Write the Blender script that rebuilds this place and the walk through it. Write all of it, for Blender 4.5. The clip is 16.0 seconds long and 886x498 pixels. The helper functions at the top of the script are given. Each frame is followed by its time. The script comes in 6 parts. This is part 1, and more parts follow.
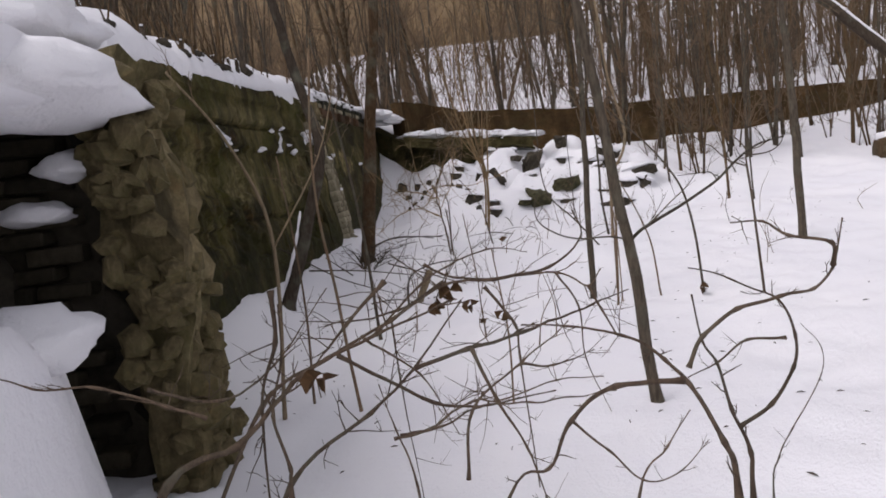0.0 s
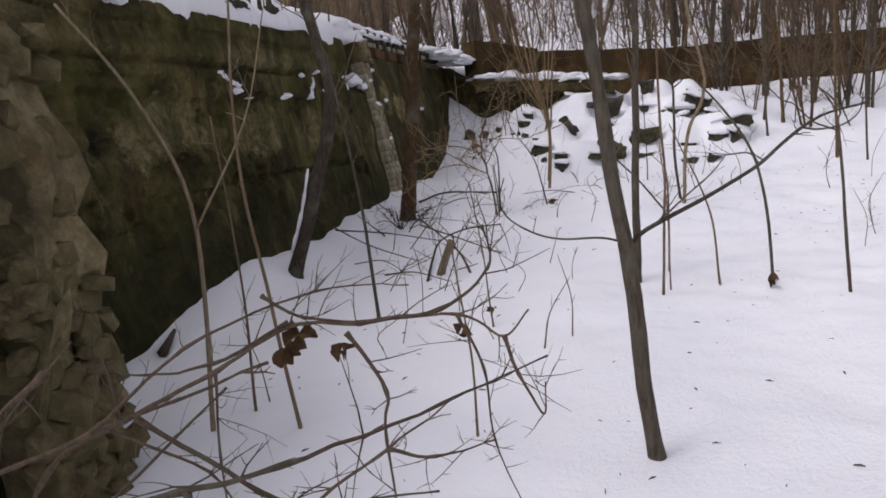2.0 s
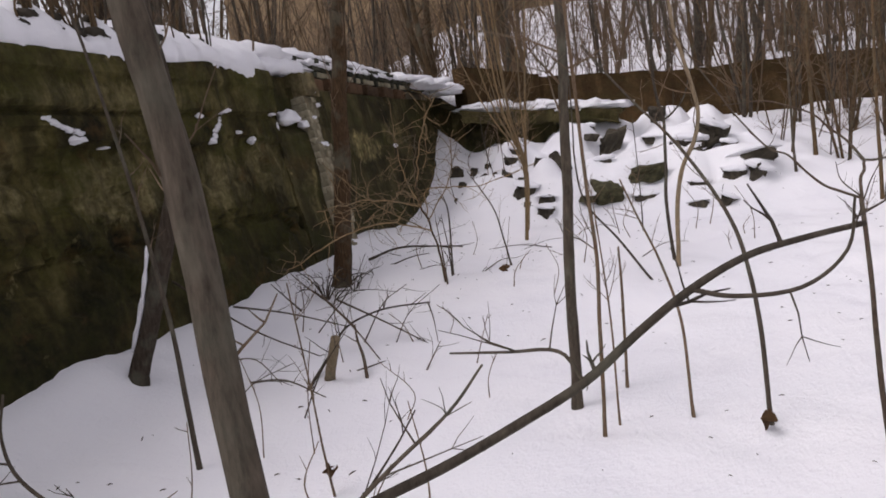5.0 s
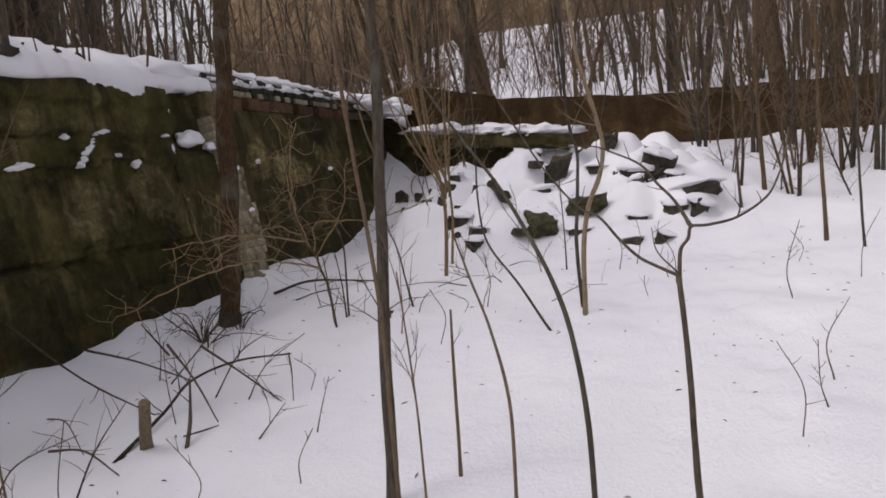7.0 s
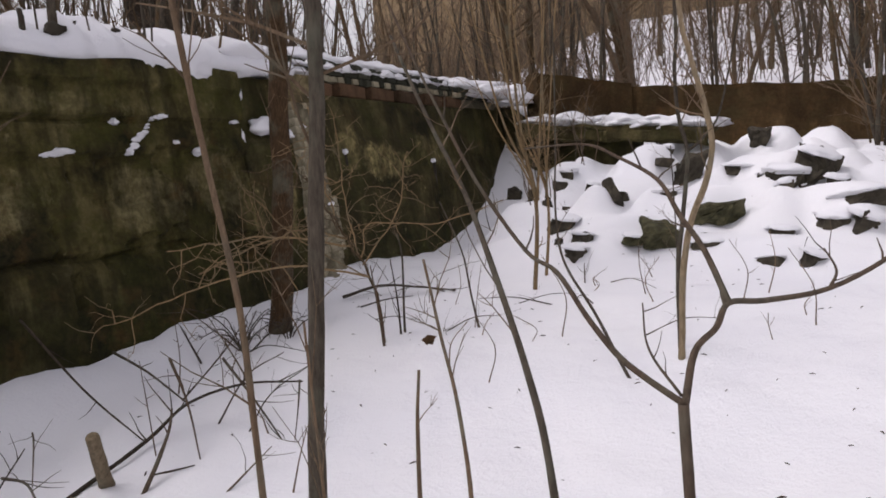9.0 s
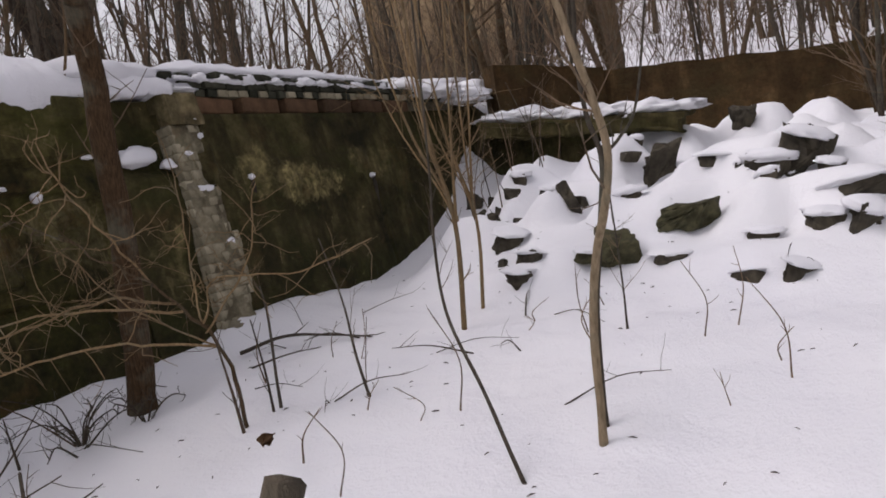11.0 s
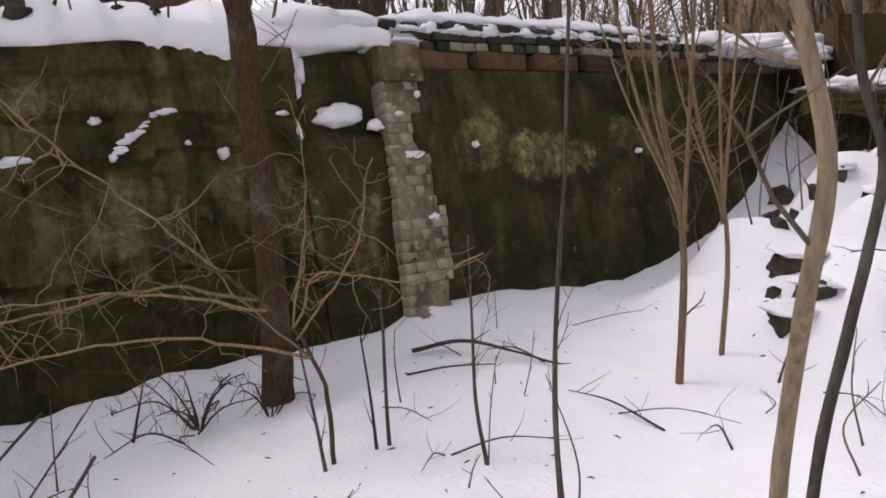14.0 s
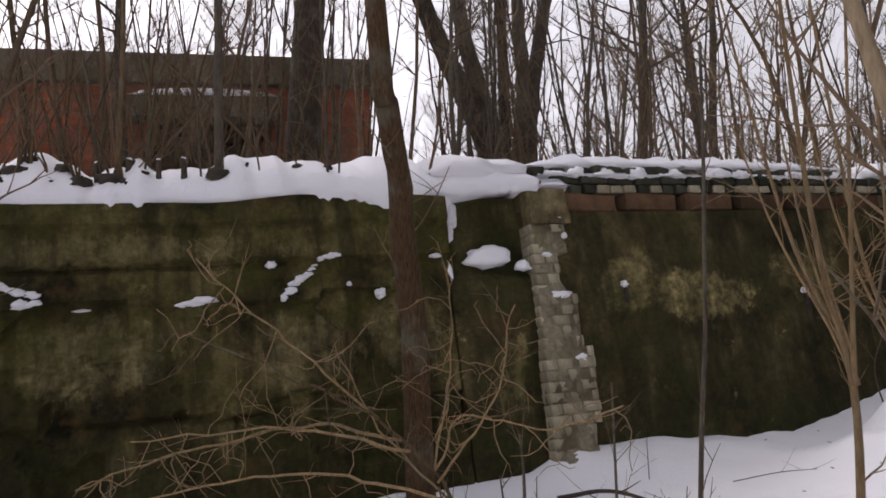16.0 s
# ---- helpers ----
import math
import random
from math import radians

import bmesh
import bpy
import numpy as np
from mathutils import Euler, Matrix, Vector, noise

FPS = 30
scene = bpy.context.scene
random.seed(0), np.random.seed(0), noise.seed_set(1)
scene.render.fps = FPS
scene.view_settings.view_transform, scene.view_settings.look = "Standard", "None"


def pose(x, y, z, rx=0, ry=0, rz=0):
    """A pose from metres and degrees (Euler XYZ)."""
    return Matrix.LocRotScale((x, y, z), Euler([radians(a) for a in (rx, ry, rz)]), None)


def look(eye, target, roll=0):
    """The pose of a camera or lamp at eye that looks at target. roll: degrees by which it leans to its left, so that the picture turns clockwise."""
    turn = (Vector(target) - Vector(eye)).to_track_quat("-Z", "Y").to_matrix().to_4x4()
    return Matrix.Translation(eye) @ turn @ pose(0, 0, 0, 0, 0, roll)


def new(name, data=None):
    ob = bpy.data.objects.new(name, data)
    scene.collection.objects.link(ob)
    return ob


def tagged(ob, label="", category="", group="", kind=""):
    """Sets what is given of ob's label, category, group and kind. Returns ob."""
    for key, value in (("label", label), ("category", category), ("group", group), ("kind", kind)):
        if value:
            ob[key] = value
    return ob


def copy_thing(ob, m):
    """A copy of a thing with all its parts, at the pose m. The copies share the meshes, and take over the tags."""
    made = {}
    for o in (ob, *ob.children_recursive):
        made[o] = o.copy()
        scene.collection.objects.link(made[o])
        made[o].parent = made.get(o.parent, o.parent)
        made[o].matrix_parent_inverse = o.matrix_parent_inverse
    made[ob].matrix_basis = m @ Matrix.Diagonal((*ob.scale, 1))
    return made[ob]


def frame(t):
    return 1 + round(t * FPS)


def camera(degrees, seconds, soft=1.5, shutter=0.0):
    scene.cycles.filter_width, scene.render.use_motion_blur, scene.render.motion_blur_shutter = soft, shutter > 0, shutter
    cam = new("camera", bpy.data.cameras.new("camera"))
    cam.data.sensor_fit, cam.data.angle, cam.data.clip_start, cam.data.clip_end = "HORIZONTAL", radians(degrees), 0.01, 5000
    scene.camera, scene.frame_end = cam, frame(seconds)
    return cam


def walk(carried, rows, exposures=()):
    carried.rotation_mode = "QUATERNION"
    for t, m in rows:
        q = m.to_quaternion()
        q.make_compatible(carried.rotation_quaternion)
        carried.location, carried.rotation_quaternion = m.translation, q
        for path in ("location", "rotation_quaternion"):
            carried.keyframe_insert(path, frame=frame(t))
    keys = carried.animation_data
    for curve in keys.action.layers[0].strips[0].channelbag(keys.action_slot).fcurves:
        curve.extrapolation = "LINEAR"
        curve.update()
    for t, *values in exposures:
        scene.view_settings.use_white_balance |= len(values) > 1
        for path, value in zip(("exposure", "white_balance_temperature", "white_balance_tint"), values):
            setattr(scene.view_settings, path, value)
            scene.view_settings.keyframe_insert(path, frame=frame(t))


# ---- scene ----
cam = camera(64.5, 16.0, soft=1.75)
PATH = [
    (0, (-0.023, -0.008, 1.503), (-0.034, 1.98, 1.29), -6.7),
    (0.5, (0.115, 0.168, 1.546), (0.234, 2.14, 1.236), -6.0),
    (0.7, (0.157, 0.251, 1.552), (0.386, 2.217, 1.265), -3.8),
    (1, (0.228, 0.408, 1.558), (0.393, 2.382, 1.277), -4.2),
    (1.5, (0.39, 0.639, 1.547), (0.238, 2.616, 1.281), -4.1),
    (2, (0.589, 0.836, 1.563), (0.281, 2.781, 1.213), -5.8),
    (2.5, (0.692, 1.096, 1.559), (0.283, 3.036, 1.294), -3.8),
    (3, (0.887, 1.383, 1.578), (0.265, 3.264, 1.3), -6.1),
    (3.5, (1.005, 1.631, 1.583), (0.304, 3.469, 1.225), -7.2),
    (4, (1.038, 1.939, 1.579), (0.372, 3.8, 1.276), -4.4),
    (4.5, (1.165, 2.206, 1.599), (0.673, 4.117, 1.278), -6.1),
    (4.7, (1.228, 2.328, 1.614), (0.799, 4.264, 1.349), -6.6),
    (6.8, (2.017, 3.097, 1.664), (1.56, 5.022, 1.367), -8.5),
    (7, (2.062, 3.209, 1.66), (1.648, 5.153, 1.438), -5.6),
    (7.5, (2.182, 3.429, 1.7), (1.832, 5.381, 1.438), -6.2),
    (8, (2.328, 3.677, 1.695), (1.675, 5.553, 1.459), -4.8),
    (8.5, (2.376, 3.938, 1.681), (1.653, 5.783, 1.412), -7.4),
    (9, (2.413, 4.262, 1.652), (1.586, 6.071, 1.441), -4.0),
    (9.5, (2.511, 4.599, 1.653), (1.664, 6.389, 1.375), -5.9),
    (10, (2.613, 4.929, 1.703), (1.718, 6.702, 1.465), -8.3),
    (10.2, (2.651, 5.089, 1.723), (1.782, 6.881, 1.54), -8.6),
    (12.3, (2.852, 6.368, 1.693), (1.75, 8.016, 1.431), -7.7),
    (12.5, (2.858, 6.503, 1.673), (1.685, 8.109, 1.467), -7.3),
    (13, (2.837, 6.763, 1.695), (1.593, 8.309, 1.444), -7.6),
    (13.5, (2.731, 6.951, 1.719), (1.387, 8.422, 1.548), -5.3),
    (14, (2.707, 7.092, 1.73), (1.11, 8.278, 1.524), -4.1),
    (14.5, (2.764, 7.141, 1.752), (1.055, 8.169, 1.607), -4.1),
    (15, (2.793, 7.165, 1.776), (1.032, 8.108, 1.682), -5.4),
    (15.5, (2.833, 7.121, 1.79), (1.029, 7.982, 1.836), -4.8),
    (16, (2.814, 7.089, 1.796), (1.008, 7.927, 1.985), -3.4),
]
walk(cam, [(t, look(eye, target, roll)) for t, eye, target, roll in PATH], [
    (0.0, -0.85, 6420, 18), (0.5, -1.15, 6250, 18), (1.5, -0.96, 6250, 18), (2.5, -0.85, 6300, 18), (3.0, -0.80, 6400, 19), (4.0, -0.77, 6450, 20), (4.7, -0.80, 6480, 20), (7.0, -1.0, 6480, 19), (8.0, -1.02, 6480, 19), (8.5, -0.95, 6480, 19),
    (9.0, -0.76, 6480, 19), (10.0, -0.92, 6480, 19), (12.5, -0.84, 6480, 19), (14.0, -0.45, 6480, 19), (14.5, -0.32, 6480, 19), (15.0, -0.45, 6480, 19), (15.5, -0.60, 6480, 20), (16.0, -0.70, 6480, 20)])

# ---- light ----
world = bpy.data.worlds.new("overcast_sky")
scene.world = world
world.use_nodes = True
wn = world.node_tree.nodes
wl = world.node_tree.links
sky = wn.new("ShaderNodeTexSky")
sky.sky_type, sky.sun_disc = "NISHITA", False
sky.sun_elevation, sky.sun_rotation = radians(55), radians(-115)
sky.dust_density, sky.air_density = 4.0, 1.0
veil = wn.new("ShaderNodeHueSaturation")
veil.inputs["Saturation"].default_value = 0.16
wl.new(sky.outputs[0], veil.inputs["Color"])
wl.new(veil.outputs[0], wn["Background"].inputs[0])
wn["Background"].inputs[1].default_value = 0.34

sun = new("sun", bpy.data.lights.new("sun", "SUN"))
sun.data.energy, sun.data.angle, sun.data.color = 0.4, radians(50), (1.0, 0.97, 0.94)
sun.matrix_basis = look((-13, -6, 20.4), (0, 0, 0))


# ---- materials ----
def material(name, rough=0.8, spec=0.3):
    m = bpy.data.materials.new(name)
    m.use_nodes = True
    b = m.node_tree.nodes["Principled BSDF"]
    b.inputs["Roughness"].default_value = rough
    b.inputs["Specular IOR Level"].default_value = spec
    return m, m.node_tree.nodes, m.node_tree.links, b


def noise_tex(n, l, scale, detail=6, rough=0.6, coords="Object", stretch=None, kind="FBM"):
    tc = n.new("ShaderNodeTexCoord")
    t = n.new("ShaderNodeTexNoise")
    t.inputs["Scale"].default_value = scale
    t.inputs["Detail"].default_value = detail
    t.inputs["Roughness"].default_value = rough
    if stretch:
        mp = n.new("ShaderNodeMapping")
        mp.inputs["Scale"].default_value = stretch
        l.new(tc.outputs[coords], mp.inputs[0])
        l.new(mp.outputs[0], t.inputs["Vector"])
    else:
        l.new(tc.outputs[coords], t.inputs["Vector"])
    return t.outputs[0]


def ramp(n, l, source, *stops):
    r = n.new("ShaderNodeValToRGB")
    e = r.color_ramp.elements
    while len(e) < len(stops):
        e.new(0.5)
    for s, (p, c) in zip(e, stops):
        s.position, s.color = p, (*c, 1)
    l.new(source, r.inputs[0])
    return r.outputs[0]


def mix(n, l, factor, a, b, blend="MIX"):
    m = n.new("ShaderNodeMix")
    m.data_type, m.blend_type = "RGBA", blend
    if isinstance(factor, float):
        m.inputs[0].default_value = factor
    else:
        l.new(factor, m.inputs[0])
    for s, v in ((m.inputs[6], a), (m.inputs[7], b)):
        if isinstance(v, tuple):
            s.default_value = (*v, 1)
        else:
            l.new(v, s)
    return m.outputs[2]


def bump(n, l, b, source, strength, distance):
    u = n.new("ShaderNodeBump")
    u.inputs["Strength"].default_value, u.inputs["Distance"].default_value = strength, distance
    l.new(source, u.inputs["Height"])
    l.new(u.outputs[0], b.inputs["Normal"])


def make_snow():
    m, n, l, b = material("snow", 0.75, 0.25)
    big = noise_tex(n, l, 0.6, 3)
    c = ramp(n, l, big, (0.3, (0.74, 0.74, 0.775)), (0.7, (0.82, 0.815, 0.83)))
    dirt = ramp(n, l, noise_tex(n, l, 31, 4, 0.7), (0.70, (0, 0, 0)), (0.80, (1, 1, 1)))
    f = n.new("ShaderNodeMath")
    f.operation = "MULTIPLY"
    l.new(dirt, f.inputs[0])
    f.inputs[1].default_value = 0.28
    l.new(mix(n, l, f.outputs[0], c, (0.30, 0.26, 0.22)), b.inputs["Base Color"])
    b.inputs["Subsurface Weight"].default_value = 0.0
    h = mix(n, l, 0.35, noise_tex(n, l, 7, 7, 0.65), noise_tex(n, l, 42, 5, 0.7))
    bump(n, l, b, h, 0.75, 0.035)
    return m


def blob(n, l, centre, size):
    """1 at the centre of an ellipsoid, falling to 0 at its rim."""
    tc = n.new("ShaderNodeTexCoord")
    mp = n.new("ShaderNodeMapping")
    mp.vector_type = "TEXTURE"
    mp.inputs["Location"].default_value, mp.inputs["Scale"].default_value = centre, size
    g = n.new("ShaderNodeTexGradient")
    g.gradient_type = "SPHERICAL"
    l.new(tc.outputs["Object"], mp.inputs[0])
    l.new(mp.outputs[0], g.inputs[0])
    return g.outputs["Fac"]


def maths(n, l, op, a, b):
    m = n.new("ShaderNodeMath")
    m.operation = op
    for s, v in zip(m.inputs, (a, b)):
        if isinstance(v, (int, float)):
            s.default_value = v
        else:
            l.new(v, s)
    return m.outputs[0]


def make_concrete(name, dark, mid, light, moss, brown, bare=None, spots=(), algae=None):
    """Old concrete: blotches, drip marks, moss and rust; spots are places where a paler render is laid bare."""
    m, n, l, b = material(name, 0.88, 0.15)
    fine = noise_tex(n, l, 24, 8, 0.75)
    blot = noise_tex(n, l, 2.3, 9, 0.68)
    c = ramp(n, l, blot, (0.36, dark), (0.52, mid), (0.68, light))
    for centre, size, strength in spots:
        rag = noise_tex(n, l, 5.0, 9, 0.72, stretch=(1, 1, 0.75))
        f = maths(n, l, "ADD", blob(n, l, centre, size), maths(n, l, "MULTIPLY", maths(n, l, "SUBTRACT", rag, 0.5), 2.2))
        f = ramp(n, l, f, (0.28, (0, 0, 0)), (0.46, (strength,) * 3))
        c = mix(n, l, f, c, mix(n, l, ramp(n, l, noise_tex(n, l, 13, 6, 0.7), (0.35, (0, 0, 0)), (0.65, (1, 1, 1))), mid, bare))
    drip = ramp(n, l, noise_tex(n, l, 1.0, 7, 0.62, stretch=(4.5, 4.5, 0.55)), (0.45, (0, 0, 0)), (0.56, (0.95, 0.95, 0.95)))
    c = mix(n, l, drip, c, mix(n, l, 0.62, c, dark))
    green = ramp(n, l, noise_tex(n, l, 1.35, 8, 0.72, stretch=(1, 1, 1.7)), (0.47, (0, 0, 0)), (0.62, (0.7, 0.7, 0.7)))
    c = mix(n, l, green, c, moss)
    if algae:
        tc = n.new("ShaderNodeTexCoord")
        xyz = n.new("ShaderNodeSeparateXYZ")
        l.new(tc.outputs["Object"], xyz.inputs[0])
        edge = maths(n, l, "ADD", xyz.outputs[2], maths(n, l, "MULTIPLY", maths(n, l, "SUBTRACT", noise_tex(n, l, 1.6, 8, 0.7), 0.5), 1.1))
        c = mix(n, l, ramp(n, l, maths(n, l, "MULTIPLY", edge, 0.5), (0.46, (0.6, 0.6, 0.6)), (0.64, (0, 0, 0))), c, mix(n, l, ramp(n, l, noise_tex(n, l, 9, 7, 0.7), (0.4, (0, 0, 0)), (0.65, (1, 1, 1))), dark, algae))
    rust = ramp(n, l, noise_tex(n, l, 3.3, 7, 0.65), (0.57, (0, 0, 0)), (0.70, (0.7, 0.7, 0.7)))
    c = mix(n, l, rust, c, brown)
    c = mix(n, l, 0.65, c, ramp(n, l, fine, (0.3, (0.3, 0.3, 0.3)), (0.7, (1, 1, 1))), "MULTIPLY")
    l.new(c, b.inputs["Base Color"])
    bump(n, l, b, mix(n, l, 0.4, fine, noise_tex(n, l, 6, 7)), 1.0, 0.035)
    return m


def make_brick(name, lo, hi, scale=14):
    m, n, l, b = material(name, 0.9, 0.15)
    info = n.new("ShaderNodeObjectInfo")
    c = ramp(n, l, info.outputs["Random"], (0.0, lo), (1.0, hi))
    stain = ramp(n, l, noise_tex(n, l, scale, 6, 0.7), (0.35, (0.4, 0.4, 0.38)), (0.65, (1, 1, 1)))
    c = mix(n, l, 0.8, c, stain, "MULTIPLY")
    l.new(c, b.inputs["Base Color"])
    bump(n, l, b, noise_tex(n, l, 45, 5), 0.6, 0.01)
    return m


def make_bark(name, lo, hi, rings=(6, 6, 1.2)):
    m, n, l, b = material(name, 0.9, 0.15)
    grain = noise_tex(n, l, 9, 7, 0.7, stretch=rings)
    info = n.new("ShaderNodeObjectInfo")
    c = ramp(n, l, grain, (0.32, lo), (0.68, hi))
    v = ramp(n, l, info.outputs["Random"], (0.0, (0.7, 0.7, 0.7)), (1.0, (1.15, 1.12, 1.08)))
    c = mix(n, l, 1.0, c, v, "MULTIPLY")
    patch = ramp(n, l, noise_tex(n, l, 5, 4), (0.5, (0, 0, 0)), (0.7, (0.5, 0.5, 0.5)))
    c = mix(n, l, patch, c, (0.13, 0.135, 0.10))
    l.new(c, b.inputs["Base Color"])
    bump(n, l, b, grain, 0.7, 0.012)
    return m


def make_plain(name, lo, hi, scale=12, rough=0.85):
    m, n, l, b = material(name, rough, 0.2)
    l.new(ramp(n, l, noise_tex(n, l, scale, 6, 0.65), (0.3, lo), (0.7, hi)), b.inputs["Base Color"])
    bump(n, l, b, noise_tex(n, l, scale * 3, 5), 0.5, 0.01)
    return m


SNOW = make_snow()
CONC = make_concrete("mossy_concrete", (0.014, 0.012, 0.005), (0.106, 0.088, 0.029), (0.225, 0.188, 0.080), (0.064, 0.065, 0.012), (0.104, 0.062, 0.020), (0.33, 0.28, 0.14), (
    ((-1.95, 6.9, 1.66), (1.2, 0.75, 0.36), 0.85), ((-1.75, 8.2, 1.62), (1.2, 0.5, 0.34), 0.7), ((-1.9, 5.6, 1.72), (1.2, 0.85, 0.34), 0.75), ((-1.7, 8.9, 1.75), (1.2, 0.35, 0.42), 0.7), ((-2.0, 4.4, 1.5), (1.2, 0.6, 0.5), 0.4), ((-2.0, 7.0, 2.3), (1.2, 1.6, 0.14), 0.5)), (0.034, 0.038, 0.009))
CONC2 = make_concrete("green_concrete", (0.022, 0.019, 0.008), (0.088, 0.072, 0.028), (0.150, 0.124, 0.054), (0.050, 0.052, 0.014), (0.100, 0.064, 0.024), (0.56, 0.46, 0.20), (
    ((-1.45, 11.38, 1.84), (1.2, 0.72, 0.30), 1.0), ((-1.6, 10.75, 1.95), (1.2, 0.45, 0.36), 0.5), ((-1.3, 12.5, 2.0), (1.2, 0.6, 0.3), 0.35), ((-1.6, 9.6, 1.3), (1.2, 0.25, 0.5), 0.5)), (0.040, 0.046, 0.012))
CONC3 = make_concrete("brown_concrete", (0.045, 0.026, 0.010), (0.095, 0.056, 0.022), (0.145, 0.092, 0.040), (0.07, 0.052, 0.02), (0.115, 0.060, 0.022))
OLD = make_concrete("crumbled_masonry", (0.065, 0.052, 0.026), (0.28, 0.22, 0.115), (0.50, 0.41, 0.24), (0.12, 0.11, 0.042), (0.22, 0.145, 0.065))
PALE = make_brick("pale_brick", (0.25, 0.22, 0.148), (0.44, 0.39, 0.275), 9)
GREYB = make_brick("grey_brick", (0.030, 0.031, 0.021), (0.075, 0.074, 0.052))
REDBLOCK = make_brick("red_block", (0.062, 0.040, 0.023), (0.155, 0.088, 0.049), 7)
RUDDY = make_bark("ruddy_bark", (0.020, 0.012, 0.006), (0.120, 0.072, 0.036), (12, 12, 1.1))
BARK = make_bark("grey_bark", (0.036, 0.029, 0.021), (0.115, 0.095, 0.072))
BROWN = make_bark("brown_bark", (0.044, 0.030, 0.016), (0.150, 0.100, 0.054))
DARKB = make_bark("dark_bark", (0.028, 0.021, 0.016), (0.085, 0.066, 0.048))
TWIG = make_bark("twig_bark", (0.085, 0.057, 0.036), (0.21, 0.148, 0.095), (8, 8, 2))
TAN = make_bark("tan_bark", (0.13, 0.098, 0.060), (0.30, 0.235, 0.155))
DUN = make_plain("dun_wall", (0.15, 0.105, 0.058), (0.28, 0.20, 0.115), 1.2)
CANE = make_bark("cane_bark", (0.050, 0.036, 0.026), (0.145, 0.105, 0.075), (8, 8, 2))
GOLD = make_bark("golden_bark", (0.14, 0.095, 0.048), (0.31, 0.215, 0.115))
STONE = make_plain("dark_stone", (0.014, 0.012, 0.009), (0.085, 0.072, 0.050), 7)
MOSSROCK = make_plain("moss_grown_rock", (0.016, 0.017, 0.008), (0.095, 0.086, 0.044), 11)
DRYLEAF = make_plain("dry_leaf", (0.055, 0.030, 0.015), (0.17, 0.098, 0.046), 25)
# near-black tone: the shade of hollows is put into this base colour
DARK = make_plain("shade_dark_masonry", (0.018, 0.016, 0.012), (0.060, 0.050, 0.036), 8)
LIME = make_concrete("lime_coat", (0.11, 0.092, 0.056), (0.32, 0.28, 0.19), (0.50, 0.445, 0.325), (0.20, 0.18, 0.10), (0.25, 0.19, 0.11))
MORTAR = make_plain("old_mortar", (0.12, 0.105, 0.072), (0.25, 0.222, 0.16), 18)


# ---- mesh helpers ----
def part(name, bm, mat, parent=None, label="", smooth=False):
    me = bpy.data.meshes.new(name)
    bm.normal_update()
    bm.to_mesh(me)
    bm.free()
    for s in (mat if isinstance(mat, (list, tuple)) else [mat]):
        me.materials.append(s)
    if smooth:
        me.polygons.foreach_set("use_smooth", [True] * len(me.polygons))
    ob = new(name, me)
    if parent:
        ob.parent = parent
    if label:
        tagged(ob, label)
    return ob


def shared(name, me, parent, m):
    ob = new(name, me)
    ob.parent, ob.matrix_basis = parent, m
    return ob


def thing(name, at, label, category, group="", kind=""):
    ob = new(name)
    ob.empty_display_size = 0.1
    ob.location = at
    return tagged(ob, label, category, group, kind)


def wob(x, y, z, s, a):
    return noise.noise(Vector((x * s, y * s, z * s))) * a


def tube(bm, pts, radii, sides=6, rough=0.0):
    pts = [Vector(p) for p in pts]
    rings = []
    side = None
    for i, p in enumerate(pts):
        d = (pts[min(i + 1, len(pts) - 1)] - pts[max(i - 1, 0)]).normalized()
        if side is None:
            side = d.orthogonal().normalized()
        side = (side - d * side.dot(d)).normalized()
        up = d.cross(side)
        ring = []
        for k in range(sides):
            a = 2 * math.pi * k / sides
            r = radii[i] * (1 + (rough * noise.noise(p * 9 + Vector((k * 3.1, 0, 0))) if rough else 0))
            ring.append(bm.verts.new(p + (side * math.cos(a) + up * math.sin(a)) * r))
        rings.append(ring)
    for a, b in zip(rings, rings[1:]):
        for k in range(sides):
            bm.faces.new((a[k], a[(k + 1) % sides], b[(k + 1) % sides], b[k]))
    if sides > 3:
        bm.faces.new(rings[0][::-1])
    bm.faces.new(rings[-1])


def curve_pts(pts, steps=5):
    """A smooth line through the points."""
    p = [Vector(q) for q in pts]
    p = [p[0] * 2 - p[1]] + p + [p[-1] * 2 - p[-2]]
    out = []
    for i in range(1, len(p) - 2):
        for k in range(steps):
            u = k / steps
            a, b, c, d = p[i - 1], p[i], p[i + 1], p[i + 2]
            out.append(0.5 * ((2 * b) + (c - a) * u + (2 * a - 5 * b + 4 * c - d) * u * u + (3 * b - a - 3 * c + d) * u ** 3))
    out.append(p[-2])
    return out


def taper(n, r0, r1):
    return [r0 + (r1 - r0) * i / (n - 1) for i in range(n)]


def twiglets(bm, line, r, rng, count, length, spread=0.9, sides=3, depth=1, lift=0.25):
    """Small side shoots along a line."""
    for _ in range(count):
        k = rng.randrange(max(1, len(line) // 5), len(line) - 1) if len(line) > 3 else 1
        p = line[k]
        d = (line[k] - line[k - 1]).normalized()
        s = Vector((rng.uniform(-1, 1), rng.uniform(-1, 1), rng.uniform(-0.5, 1))).normalized()
        way = (d * (1 - spread * 0.5) + s * spread + Vector((0, 0, lift))).normalized()
        ln = length * rng.uniform(0.45, 1.15)
        pts = [p]
        for j in range(1, 4):
            way = (way + Vector((rng.uniform(-0.25, 0.25), rng.uniform(-0.25, 0.25), rng.uniform(-0.15, 0.22)))).normalized()
            pts.append(pts[-1] + way * ln / 3)
        tube(bm, pts, taper(4, r, r * 0.35), sides)
        if depth > 1:
            twiglets(bm, pts, r * 0.55, rng, 2, ln * 0.5, spread, 3, depth - 1, lift)


